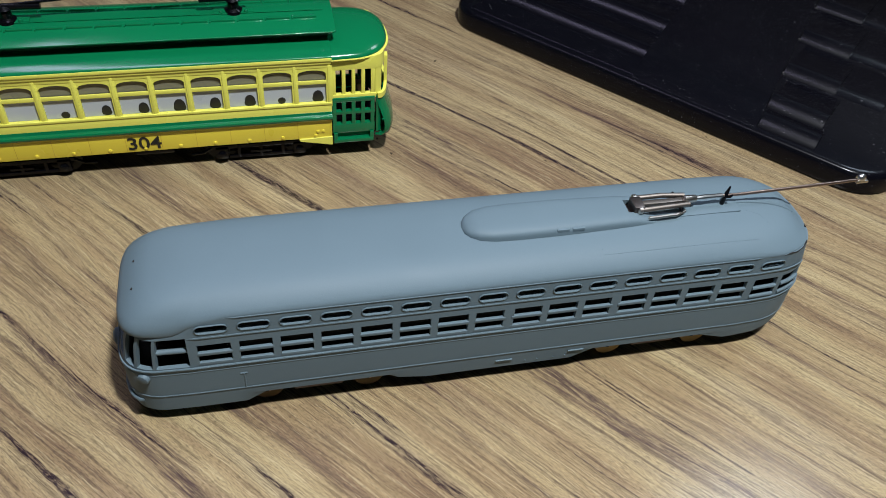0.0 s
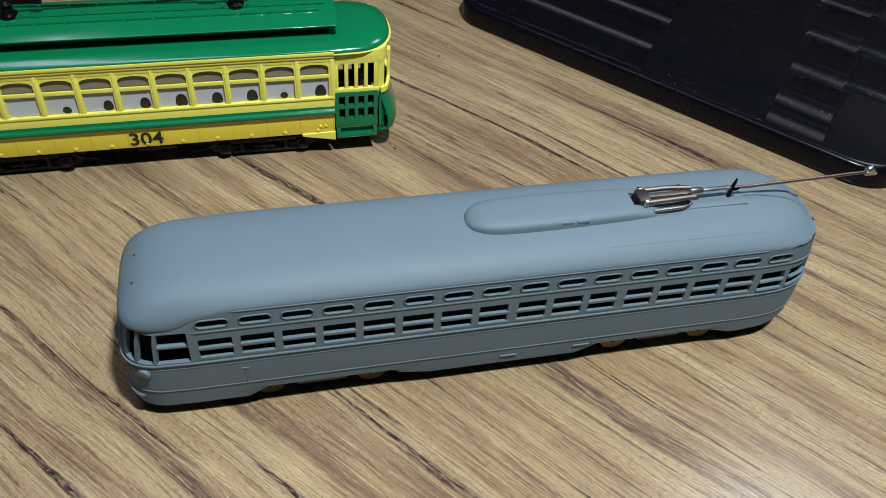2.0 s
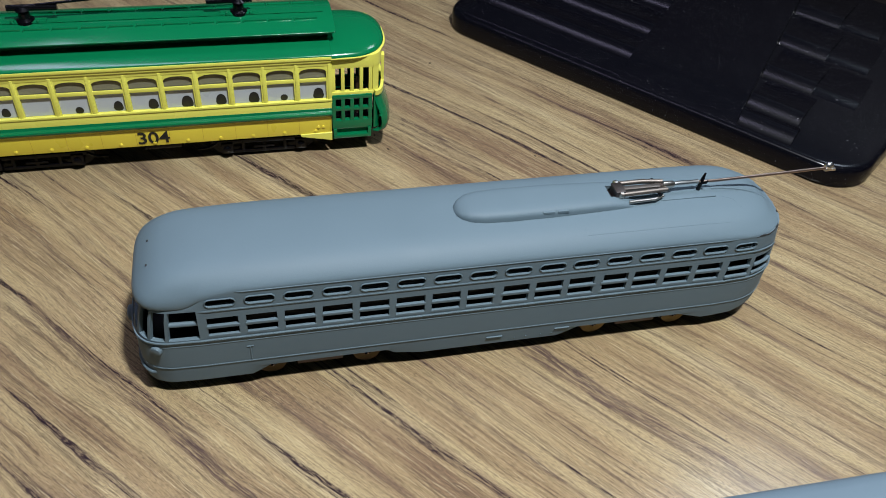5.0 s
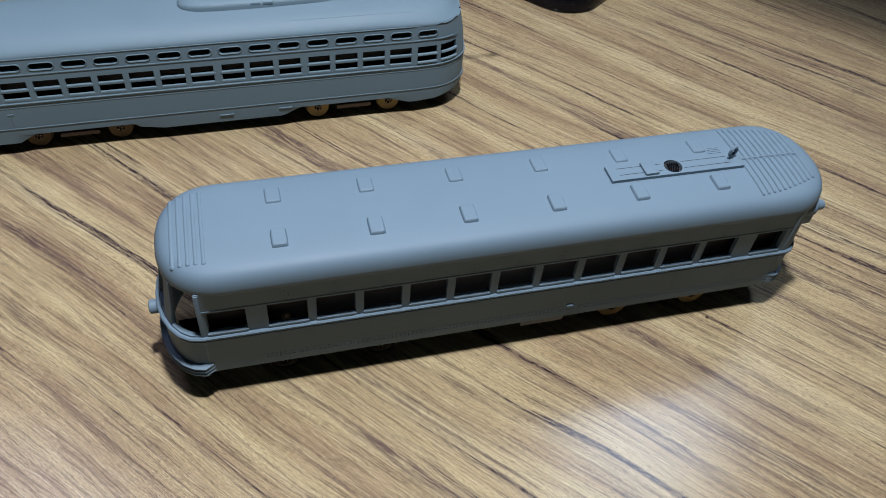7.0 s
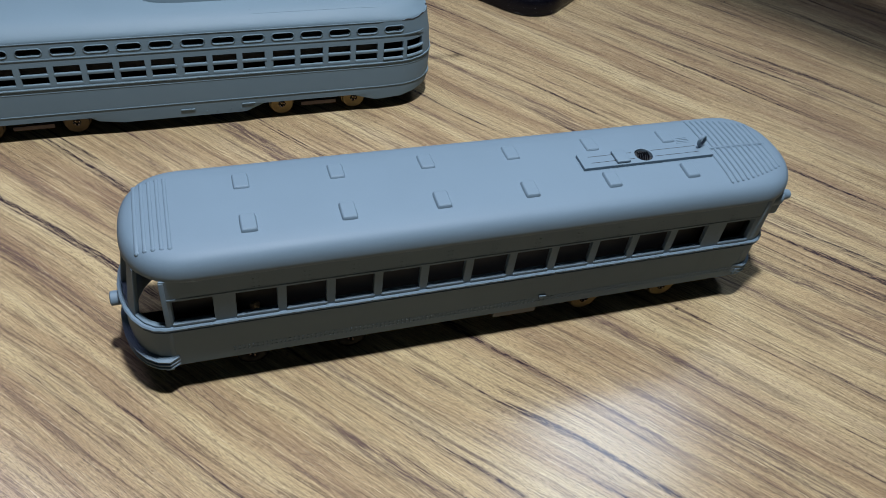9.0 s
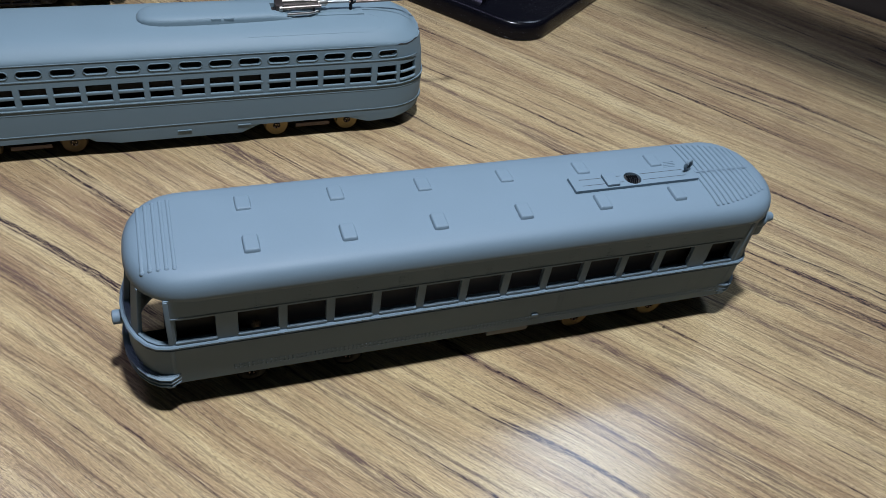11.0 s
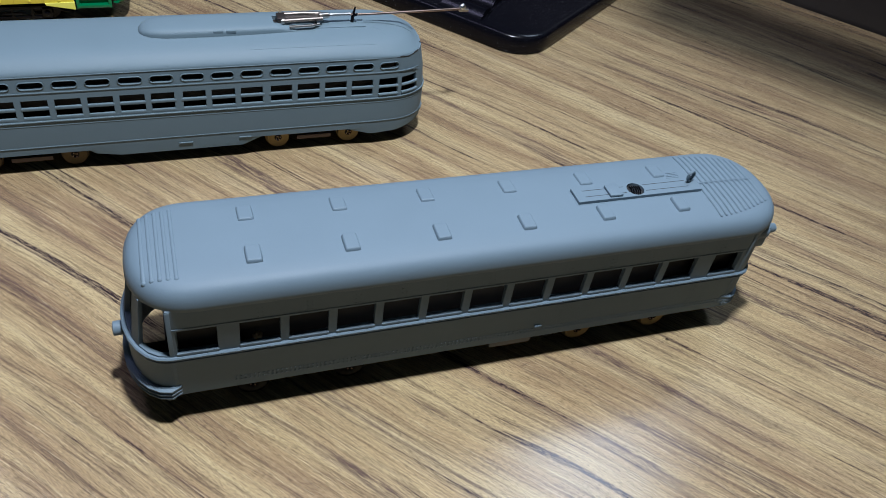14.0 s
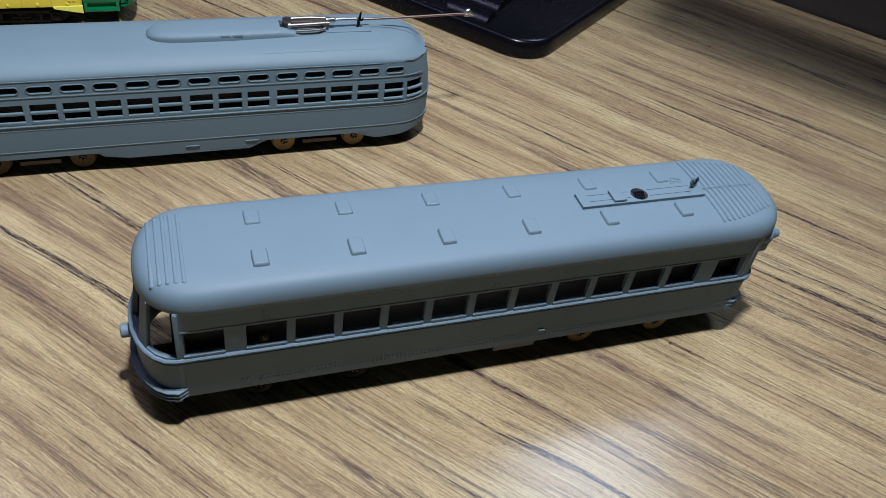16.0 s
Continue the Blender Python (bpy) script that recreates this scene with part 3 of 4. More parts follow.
    pole = part("trolley_pole", tube([(46, -0.3, 39.7), (60, -0.1, 39.5), (78, 0.4, 39.6), (92.5, 0.75, 39.8)], 0.40, 10), BROWN_METAL, car, "thin bare wire trolley pole")
    part("pole_solder", tube([(48, -0.3, 39.75), (50, -0.28, 39.8), (52, -0.26, 39.75), (54.5, -0.2, 39.75)], [0.5, 0.62, 0.5, 0.58], 9), SOLDER, pole)
    tip = bmesh.new()
    bmesh.ops.create_icosphere(tip, subdivisions=3, radius=1.15)
    for v in tip.verts:
        v.co = Vector((v.co.x * 1.05, v.co.y * 0.85, v.co.z * 0.95)) + Vector((92.1, 0.8, 40.4)) + 0.12 * noise.noise_vector(v.co * 1.4)
    part("solder_ball", tip, SOLDER, pole, "bright solder ball at the pole's tip")
    part("shoe", box((91.0, 0.1, 39.0), (94.2, 1.3, 39.7), 0.2), STEEL, pole)
    hook = tube([(55.2, -0.3, 37.1), (55.3, -0.3, 39.0), (55.7, -0.1, 40.4), (56.1, 0.1, 42.0)], [0.55, 0.5, 0.45, 0.2], 8)
    tube([(55.3, -0.3, 39.2), (56.2, -1.1, 39.9), (56.4, -1.4, 40.6)], [0.4, 0.35, 0.2], 8, hook)
    part("pole_hook", hook, BLACK, car, "small black pole hook")
    # front: headlight, marker dots, bumper
    for side in (-1, 1):
        ob = part("side_lamp", turned([(-0.6, 1.35), (0.7, 1.35), (1.0, 1.15), (1.1, 0.7)], "x", 20), GREY, car)
        ob.matrix_basis = mm(-77.6, side * 13.9, 15.9, 0, 0, 180 - side * 62)
    part("headlight", turned([(-2.0, 1.2), (-1.6, 1.9), (0.5, 2.0), (0.9, 1.6)], "x", 24, None, (-82.9, 0, 14.2)), GREY, car)
    part("bumper", bead(plan, f0 + 5, f0 + plan.fc - 5, 1.0, 7.6, 0.6, 1.0), GREY, car)
    for y in (-4.7, 3.2):
        # flat dark discs, the shade of small holes given as colour
        part("roof_marker", turned([(0, 0.34), (0.1, 0.3), (0.12, 0.15)], "z", 12, None, (-77.4, y, roof_at(-77.4, y)[2] - 0.05)), INSIDE, car, "dark disc for the shade in a small roof dimple")
    # small side fittings
    part("side_step", box((17.4, -15.35, 7.5), (21.4, -14.8, 7.85), 0.12), GREY, car)
    part("side_step", box((-0.5, -15.35, 7.1), (3.6, -14.8, 7.45), 0.12), GREY, car)
    part("antenna_post", tube([(-57.4, -15.08, 9.8), (-57.4, -15.08, 14.6)], 0.2, 6), GREY, car)
    part("antenna_post", tube([(-58.2, -15.06, 14.8), (-56.6, -15.06, 14.8)], 0.22, 6), GREY, car)
    for x in (7, 10, 14, 17):
        part("rivet", turned([(-15.16, 0.08), (-15.1, 0.18), (-14.8, 0.18)], "y", 8, None, (x, 0, 6.0)), GREY, car)
    part("rear_bumper", bead(plan, n + 6, n + plan.rc - 8, 0.99, 9.6, 0.6, 1.1), GREY, car)
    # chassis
    # Unseen plate added to stop light leaking through the body.
    part("leak_plate", leak_plate(plan, 0.93, 9.0, 9.8), INSIDE, car)
    part("chassis", box((-74, -13.2, 8.9), (72, 13.2, 10.2), 0.2, box((-40, -9, 10), (40, 9, 14), 0.4)), INSIDE, car, "dark chassis floor with black filler standing in for shade")
    # Filler blocks added so the windows read black, as if in shade.
    part("dark_filler", box((-60, -12, 10.2), (61, 12, 31), 0.8, box((60, -9, 10.2), (72, 9, 31), 0.8)), INSIDE, car, "black filler blocks standing in for the shade inside")
    for x in (-41.5, 41.4):
        # front truck wheels are a darker brass than the rear ones
        axle_truck(car, x, 11.2, 23.0, 3.5, 9.4, DARK_BRASS if x < 0 else OLD_BRASS)
        part("truck_side", box((x - 5.5, -12.6, 3.2), (x + 5.5, -11.8, 4.6), 0.15), DULL_BROWN, car)
    return car


streamliner()


# ---- older flat-sided car ----
def interurban():
    car = thing("model_railcar", CAR_AT, "flat-sided grey primed model railcar with big roof hatches", "model railcar", "model streetcars")
    wins = [(-71.6, -63.3)] + [(-58.7 + 10.44 * k, -50.2 + 10.44 * k) for k in range(11)] + [(59.5, 67.8)]
    cuts = [-73.2] + [x for w in wins for x in w] + [70.0]
    plan = Plan(14.5, -73.2, 70.0, cuts, (8.6, 2.0, 12), (6.4, 2.0, 12))
    n, last = plan.nc, len(plan.pts)
    levels = [(1.0, 8.6, 1), (1.0, 13.4, 1), (1.0, 20.4, 1), (1.0, 22.2, 0.97), (0.998, 29.3, 0.86), (0.996, 35.5, 0.76)]
    opened = set()
    for i in range(n - 1):
        if i % 2 == 1:
            opened |= {(i, 3), (n + plan.rc - 1 + n - 2 - i, 3)}
    f0, r0 = n + plan.rc - 1 + n - 1, n - 1
    opened.add(((f0 + 2) % last, 3))
    for base, cells in ((f0, (6, 7, 9, 10, 11)), (r0, (4, 5, 6, 7))):
        for k in cells:
            opened |= {((base + k) % last, 3), ((base + k) % last, 4)}
    part("body", shell(plan, levels, opened, {}, 1.25), GREY_CAR, car, bevel=0.14)
    # window sill, letterboard line, anticlimber ribs
    part("window_sill", bead(plan, 0, 0, 1.0, 21.3, 0.75, 0.95, True), GREY_CAR, car)
    part("sill_lip", bead(plan, 0, 0, 1.0, 20.2, 0.45, 0.55, True), GREY_CAR, car)
    for i0 in (0, n + plan.rc - 1):
        part("letterboard_line", bead(plan, i0, i0 + n - 1, 0.998, 29.9, 0.15, 0.4), GREY_CAR, car)
    for f, low, out in ((f0, 9.3, 1.45), (r0, 10.3, 0.85)):
        for z in (low, low + 1.1, low + 2.2):
            part("anticlimber", bead(plan, f - 1, f + 13, 1.0, z, out, 0.75), GREY_CAR, car)
        part("bumper_beam", bead(plan, f - 1, f + 13, 1.0, low + 1.1, out * 0.7, 3.2), GREY_CAR, car)
    for k, (a, b_) in enumerate(wins):
        for side in (-1, 1):
            y = side * 14.0
            part("window_ledge", box((a - 0.2, y - 0.75, 21.7), (b_ + 0.2, y + 0.75, 22.6), 0.2), GREY_CAR, car)
    for x in (-72.7, 69.4):
        for side in (-1, 1):
            part("corner_post", box((x - 0.5, side * 14.3 - 0.3, 9.0), (x + 0.5, side * 14.3 + 0.3, 35.2), 0.2), GREY_CAR, car)
    # roof
    rplan = Plan(15.2, -66.5, 65.4, [-66.5 + 2.0609375 * k for k in range(65)], (13.6, 2.35, 22), (13.9, 2.25, 22))
    rl = [(0.90, 35.3), (0.985, 35.2), (1.0, 35.5), (0.999, 36.4), (0.988, 37.5), (0.965, 38.5), (0.925, 39.4), (0.87, 40.05), (0.78, 40.55), (0.59, 40.93), (0.32, 41.12), (0.0, 41.2)]
    b = dome(rplan, rl)
    for v in b.verts:
        if v.co.z < 36.0:
            v.co.z += 0.35 * noise.noise(Vector((v.co.x * 0.35, v.co.y * 0.35, 3.0)))
    roof = part("roof", b, GREY_CAR, car, angle=70)

    def top(x, y):
        """The roof's height at a place."""
        mx = clamp(x, rplan.m0, rplan.m1)
        r = math.hypot(x - mx, y)
        th = math.atan2(abs(y), abs(x - mx)) if r else 0
        reach = rplan.half
        if abs(x - mx) > 1e-6:
            best = min(rplan.pts, key=lambda p: abs(math.atan2(abs(p[1]), abs(p[0] - clamp(p[0], rplan.m0, rplan.m1)) or 1e-9) - th) + (9 if (p[0] > 0) != (x > 0) else 0))
            reach = math.hypot(best[0] - clamp(best[0], rplan.m0, rplan.m1), best[1])
        s = min(1.0, r / reach)
        return interp([(q, z) for q, z in rl[::-1][:10]], s)

    def pad(name, x, y, w, d, rise, label=""):
        """A low raised panel that follows the roof."""
        b = bmesh.new()
        nx, ny = 18, 24
        rows_ = []
        for iy in range(ny + 1):
            row = []
            for ix in range(nx + 1):
                fx, fy = abs(2 * ix / nx - 1), abs(2 * iy / ny - 1)
                round_ = 1 - 0.06 * (fx * fy) ** 3
                px, py = x + (ix / nx - 0.5) * w * round_, y + (iy / ny - 0.5) * d * round_
                e = min(min(ix, nx - ix) * w / nx, min(iy, ny - iy) * d / ny)
                row.append(b.verts.new((px, py, top(px, py) + rise * (1 - max(0, 1 - e / 0.42) ** 1.6) - (0.15 if e < 0.01 else 0))))
            rows_.append(row)
        for iy in range(ny):
            for ix in range(nx):
                b.faces.new((rows_[iy][ix], rows_[iy][ix + 1], rows_[iy + 1][ix + 1], rows_[iy + 1][ix]))
        rim = [e for e in b.edges if e.is_boundary]
        out = bmesh.ops.extrude_edge_only(b, edges=rim)
        for v in out["geom"]:
            if isinstance(v, bmesh.types.BMVert):
                v.co.z -= rise + 0.6
        bmesh.ops.recalc_face_normals(b, faces=b.faces)
        return part(name, b, GREY_CAR, car, label, angle=85)

    for x in (-54.6, -34.0, -13.3, 7.4, 27.9, 48.6):
        for y in (-6.6, 6.5):
            pad("roof_hatch", x + 0.2, y, 3.6, 5.1, 0.75 if y < 0 else 0.5)

    def rib(x, y0, y1, r=0.36, lift=0.36):
        pts = [(x, y0 + (y1 - y0) * k / 16, top(x, y0 + (y1 - y0) * k / 16) + lift - r) for k in range(17)]
        b = tube(pts, r, 10)
        for p in (pts[0], pts[-1]):
            bmesh.ops.create_icosphere(b, subdivisions=2, radius=r * 1.15, matrix=Matrix.Translation(p))
        part("roof_rib", b, GREY_CAR, roof)

    for k in range(5):
        rib(-69.9 - 1.55 * k, -10.4 + 0.2 * k, 10.2 - 0.2 * k, 0.55, 0.20)
    for k in range(11):
        e = 11.8 - 0.08 * k - 0.028 * k * k
        rib(57.8 + 1.55 * k, -e, e)
    part("rib_spine", tube([(57.6 + 0.85 * k, 0, top(57.6 + 0.85 * k, 0) + 0.15) for k in range(20)], 0.3, 6), GREY_CAR, roof)
    hx, hy, hr = 39.3, -0.2, 2.2
    hole = bmesh.new()
    ends = [[], [], []]
    for q in range(40):
        th = math.tau * (q + 0.5) / 40
        c, t = math.cos(th), math.sin(th)
        f = min((17.9 if c > 0 else 16.7) / abs(c), 2.65 / abs(t))
        ends[0].append(hole.verts.new((hx + f * c, hy + f * t, 42.0)))
        ends[1].append(hole.verts.new((hx + hr * c, hy + hr * t, 42.0)))
        ends[2].append(hole.verts.new((hx + hr * c, hy + hr * t, 40.4)))
    corners = [(57.2, 2.45), (22.6, 2.45), (22.6, -2.85), (57.2, -2.85)]
    for cx, cy in corners:
        v = min(ends[0], key=lambda w: math.hypot(w.co.x - cx, w.co.y - cy))
        v.co = (cx, cy, 42.0)
    for lo, hi in ((0, 1), (1, 2)):
        for q in range(40):
            r = (q + 1) % 40
            hole.faces.new((ends[lo][q], ends[lo][r], ends[hi][r], ends[hi][q]))
    low = [hole.verts.new((v.co.x, v.co.y, 40.4)) for v in ends[0]]
    for q in range(40):
        r = (q + 1) % 40
        hole.faces.new((ends[0][q], low[q], low[r], ends[0][r]))
    bmesh.ops.recalc_face_normals(hole, faces=hole.faces)
    board = part("trolley_board", hole, GREY_CAR, car, bevel=0.15)
    for y in (-1.25, 0.95):
        part("board_groove", box((41.8, y - 0.07, 41.9), (54, y + 0.07, 42.03), 0.02), INSIDE, board)
        part("board_groove", box((25, y - 0.07, 41.9), (36.4, y + 0.07, 42.03), 0.02), INSIDE, board)
    part("board_pad", box((31.2, -2.5, 41.9), (34.7, 1.7, 42.7), 0.3), GREY_CAR, board)
    # Black disc on the socket floor paints in the shade of its depth.
    part("pole_hole", turned([(41.0, 2.28), (41.24, 2.28), (41.25, 0.1)], "z", 24, None, (hx, hy, 0)), INK, board, "black disc giving the round pole socket its shade")
    for dx in (-1.2, -0.6, 0.0, 0.6, 1.2):
        part("socket_spring", tube([(hx + dx - 0.5, hy - 1.7, 41.35), (hx + dx, hy - 0.6, 41.75), (hx + dx + 0.3, hy + 0.6, 41.75), (hx + dx + 0.5, hy + 1.6, 41.35)], 0.16, 8), BLACK, board)
    ring = [(55.0 + 1.0 * math.cos(q * math.tau / 18), 0.3 + 0.35 * math.cos(q * math.tau / 18), 43.9 + 1.25 * math.sin(q * math.tau / 18)) for q in range(18)]
    part("pole_hook", tube([(54.9, 0.2, 41.9), (54.9, 0.2, 42.9)], 0.4, 8, tube(ring, 0.42, 8, None, True)), GREY_CAR, board)
    for k in range(4):
        part("cleat", box((50.4 + 0.3 * k, 3.3 + 0.62 * k, 40.8), (54.2, 3.42 + 0.62 * k, top(52, 3.3 + 0.62 * k) + 0.12), 0.03), GREY_CAR, board)
    # ends
    part("headlight", turned([(-3.0, 1.2), (-2.8, 1.65), (-0.6, 1.65), (0.5, 1.4)], "x", 24, None, (-81.6, 0, 17.2)), GREY_CAR, car)
    for y in (-9.8, 9.8):
        part("marker_lamp", turned([(-3.5, 2.5), (0.8, 2.4), (1.6, 1.6), (3.0, 1.35), (3.8, 1.2), (4.0, 0.8)], "x", 24, None, (75.3, y, 31.9)), GREY_CAR, car)
        part("lamp_bracket", box((70.5, y - 1.6, 27.0), (76.8, y + 1.6, 31.5), 0.5), GREY_CAR, car)
    for x, d in ((-74.0, -1), (69.8, 1)):
        for y in (-14.6, 14.6):
            part("corner_step", box((x - 0.9, y - 0.45, 7.9 if d < 0 else 9.2), (x + 0.9, y + 0.45, 11.6), 0.25), GREY_CAR, car)
    # rivets: too small and many to take one by one
    spots = [(-60 + 1.0 * k, z) for k in range(130) for z in (10.9, 11.9)]
    spots += [(x + dx, 13.0 + 1.1 * k) for x in (19.6, 40.5, 56.9, 61.0) for dx in (-0.6, 0.6) for k in range(6)]
    spots += [(-54.4 + 10.44 * k + dx, z) for k in range(12) for dx in (-0.5, 0.5) for z in (30.6, 31.8, 33.0)]
    head = bmesh.new()
    bmesh.ops.create_icosphere(head, subdivisions=1, radius=0.33)
    ball = bpy.data.meshes.new("rivet_head")
    head.to_mesh(ball)
    head.free()
    verts = np.array([v.co for v in ball.vertices])
    faces = np.array([p.vertices for p in ball.polygons])
    bpy.data.meshes.remove(ball)
    row = bpy.data.meshes.new("rivets_tmp")
    row.from_pydata([tuple(v * ((1.0, 0.75, 1.0) if z < 12.5 else (0.6, 0.4, 0.6)) + (x, -14.5, z)) for x, z in spots for v in verts], [], [tuple(int(q) for q in f + len(verts) * k) for k in range(len(spots)) for f in faces])
    b = bmesh.new()
    b.from_mesh(row)
    bpy.data.meshes.remove(row)
    part("rivets", b, GREY_CAR, car, kind="stuff")
    lump = bmesh.new()
    bmesh.ops.create_icosphere(lump, subdivisions=3, radius=1.1)
    for v in lump.verts:
        v.co = v.co * (1 + 0.35 * noise.noise(v.co * 1.7)) + Vector((-54.8, -12.6, 22.4))
    part("tan_lump", lump, painted("tan_lump_colour", (0.30, 0.20, 0.11), 0.7, 0.15), car, "small tan lump behind a window")
    part("skirt_tab", box((12.4, -15.0, 12.3), (14.2, -14.4, 13.1), 0.1), GREY_CAR, car)
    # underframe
    # Dark plates added so most of the open vestibule reads as shade.
    part("vestibule_filler", box((-79.3, -10.0, 8.9), (-70, 1.0, 9.7), 0.1, box((-74.2, 0.8, 8.9), (-70, 12.0, 9.6), 0.1)), INSIDE, car)
    # The tall box is filler, put in so the windows show black shade.
    part("chassis", box((-70, -12.5, 8.2), (66, 12.5, 9.6), 0.2, box((-72.2, -11.5, 9.4), (68.5, 11.5, 34), 0.6)), INSIDE, car, "dark chassis floor with black filler standing in for shade")
    part("underframe_box", box((2.0, -13.4, 5.6), (13.2, -9.0, 8.4), 0.3), painted("resin_grey", (0.10, 0.10, 0.10), 0.6, 0.1), car, "dull resin equipment box")
    part("underframe_pipe", tube([(13.2, -12.8, 6.9), (15, -12.6, 6.2), (17, -12.6, 6.6), (20, -12.4, 6.2)], 0.5, 8), BLACK, car)
    # Unseen block added to keep light from leaking under the rear end.
    part("light_stop", box((58, -9, 4.5), (74, 10, 8.6), 0.4), BLACK, car)
    for x in (-44.5, 40.0):
        # front wheels take black in place of brass, for the shade underneath
        axle_truck(car, x, 10.2, 23.0, 3.7, 8.4, BLACK if x < 0 else OLD_BRASS)
    return car


interurban()


# ---- painted old-time streetcar ----
def old_tram():
    car = thing("model_tram", TRAM_AT, "glossy green and yellow old-time model tram numbered 304", "model tram", "model streetcars")
    W0, W1, MID = 0.0, 28.0, 14.0
    pitch, count, xr = 9.73, 11, -0.6
    xl = xr - pitch * count
    # window posts, bars and film
    for side, y in ((-1, W0), (1, W1)):
        o = 1 if side < 0 else -1
        for k in range(count + 1):
            x = xr - pitch * k
            post = part("window_post", box((x - 0.9, y, 19.4), (x + 0.9, y + o * 1.2, 33.2), 0.2) if o > 0 else box((x - 0.9, y - 1.2, 19.4), (x + 0.9, y, 33.2), 0.2), YELLOW, car)
            part("post_strip", box((x - 0.4, min(y, y - o * 0.28), 20.9), (x + 0.4, max(y, y - o * 0.28), 33.4), 0.1), YELLOW, post)
        for k in range(count):
            x0, x1 = xr - pitch * (k + 1) + 0.75, xr - pitch * k - 0.75
            lo, hi = min(y + o * 0.05, y + o * 0.55), max(y + o * 0.05, y + o * 0.55)
            sash = part("transom_bar", box((x0, lo, 27.2), (x1, hi, 28.4), 0.2), YELLOW, car)
            # arched head over the upper pane
            b = bmesh.new()
            up, dn = [], []
            for q in range(13):
                f = q / 12
                xx = x0 + (x1 - x0) * f
                up.append(((xx, lo, 33.2), (xx, hi, 33.2)))
                zz = 30.6 + 1.3 * math.sqrt(max(0.0, 1 - (2 * f - 1) ** 2))
                dn.append(((xx, lo, zz), (xx, hi, zz)))
            vu = [[b.verts.new(p) for p in pr] for pr in up]
            vd = [[b.verts.new(p) for p in pr] for pr in dn]
            for q in range(12):
                b.faces.new((vu[q][0], vu[q + 1][0], vd[q + 1][0], vd[q][0]))
                b.faces.new((vu[q][1], vd[q][1], vd[q + 1][1], vu[q + 1][1]))
                b.faces.new((vd[q][0], vd[q + 1][0], vd[q + 1][1], vd[q][1]))
            bmesh.ops.recalc_face_normals(b, faces=b.faces)
            part("arched_head", b, YELLOW, car)
            ly = y + o * 0.9
            part("upper_pane", box((x0 - 0.2, min(ly, ly + o * 0.3), 28.2), (x1 + 0.2, max(ly, ly + o * 0.3), 32.6)), SMOKE, car, "smoked olive upper pane")
            part("lower_pane", box((x0 - 0.2, min(ly, ly + o * 0.3), 21.0), (x1 + 0.2, max(ly, ly + o * 0.3), 27.2)), FILM, car, "milky white window film")
            # printed dark shapes on the film
            if side < 0 and k != 8:
                cx, r = (x0 + x1) / 2 + (1.6, 0.9, 1.7, 1.8, 1.8, 1.9, 1.9, 0.9)[k % 8], (1.6, 1.15, 1.55, 1.5, 1.65, 1.4, 1.3, 1.2)[k % 8]
                low = k in (1, 7)
                blot = turned([(ly - 0.06, r), (ly - 0.02, r)], "y", 28, None, (cx, 0, 0))
                for v in blot.verts:
                    foot = 1.0 if low else 1.0 + 0.45 * clamp(-v.co.z / r, 0, 1)
                    v.co.x = cx + (v.co.x - cx) * 0.95 * foot
                    v.co.z = max(20.95, (22.0 if low else 22.7) + v.co.z * (0.95 if low else 1.25))
                part("dark_shape", blot, INK, car, "plain black printed blob")
    part("side_sill", box((xl, W0 - 0.2, 16.2), (xr + 0.6, W1 + 0.2, 20.9), 0.25), YELLOW, car)
    for y in (W0 - 0.2, W1 + 0.2):
        part("window_ledge", box((xl, y - 0.3, 20.4), (xr + 0.6, y + 0.3, 21.1), 0.15), YELLOW, car)
    part("letterboard", box((xl - 0.5, W0 - 0.1, 32.6), (xr + 0.6, W1 + 0.1, 35.4), 0.2), YELLOW, car)
    part("cornice", box((xl - 0.6, W0 - 0.85, 35.0), (xr + 0.8, W1 + 0.85, 36.0), 0.2), YELLOW, car)
    part("cornice_step", box((xl - 0.6, W0 - 0.5, 34.0), (xr + 0.7, W1 + 0.5, 35.1), 0.2), YELLOW, car)
    # belt rail that slopes out, and the deep yellow panel under it
    for y, o in ((W0, -1), (W1, 1)):
        b = bmesh.new()
        sec = [(0.22, 17.8), (0.5, 16.95), (1.25, 16.6), (1.45, 16.2), (1.3, 15.75), (0.9, 15.2), (-0.5, 14.8), (-0.5, 17.6)]
        rings = [[b.verts.new((x, y + o * u, z)) for u, z in sec] for x in (xl, xr + 0.6)]
        for q in range(len(sec)):
            b.faces.new((rings[0][q], rings[0][(q + 1) % len(sec)], rings[1][(q + 1) % len(sec)], rings[1][q]))
        b.faces.new(rings[0])
        b.faces.new(rings[1])
        bmesh.ops.recalc_face_normals(b, faces=b.faces)
        part("belt_rail", b, GREEN, car, bevel=0.1)
        part("lower_panel", box((xl, min(y, y + o * 0.25) if o < 0 else y - 0.6, 8.6), (xr + 0.4, y + 0.6 if o < 0 else y + 0.25, 15.5), 0.12), ORANGE, car, "deep yellow lower side panel")
        for k in range(count + 1):
            part("rivet", turned([(0.0, 0.62), (0.28 * 1, 0.55), (0.45, 0.25)], "y", 14, None, (0, 0, 0)), ORANGE, car).matrix_basis = mm(xr - 4.6 - pitch * k * 1.0, y + o * 0.2, 9.6, 0, 0, 180 if o < 0 else 0)
            part("panel_seam", box((xr - pitch * k - 0.05, y + o * 0.25 - 0.06, 8.8), (xr - pitch * k + 0.05, y + o * 0.25 + 0.06, 15.2), 0.01), painted("seam_shadow", (0.50, 0.33, 0.03), 0.5) if k == 0 and o < 0 else bpy.data.materials["seam_shadow"], car)
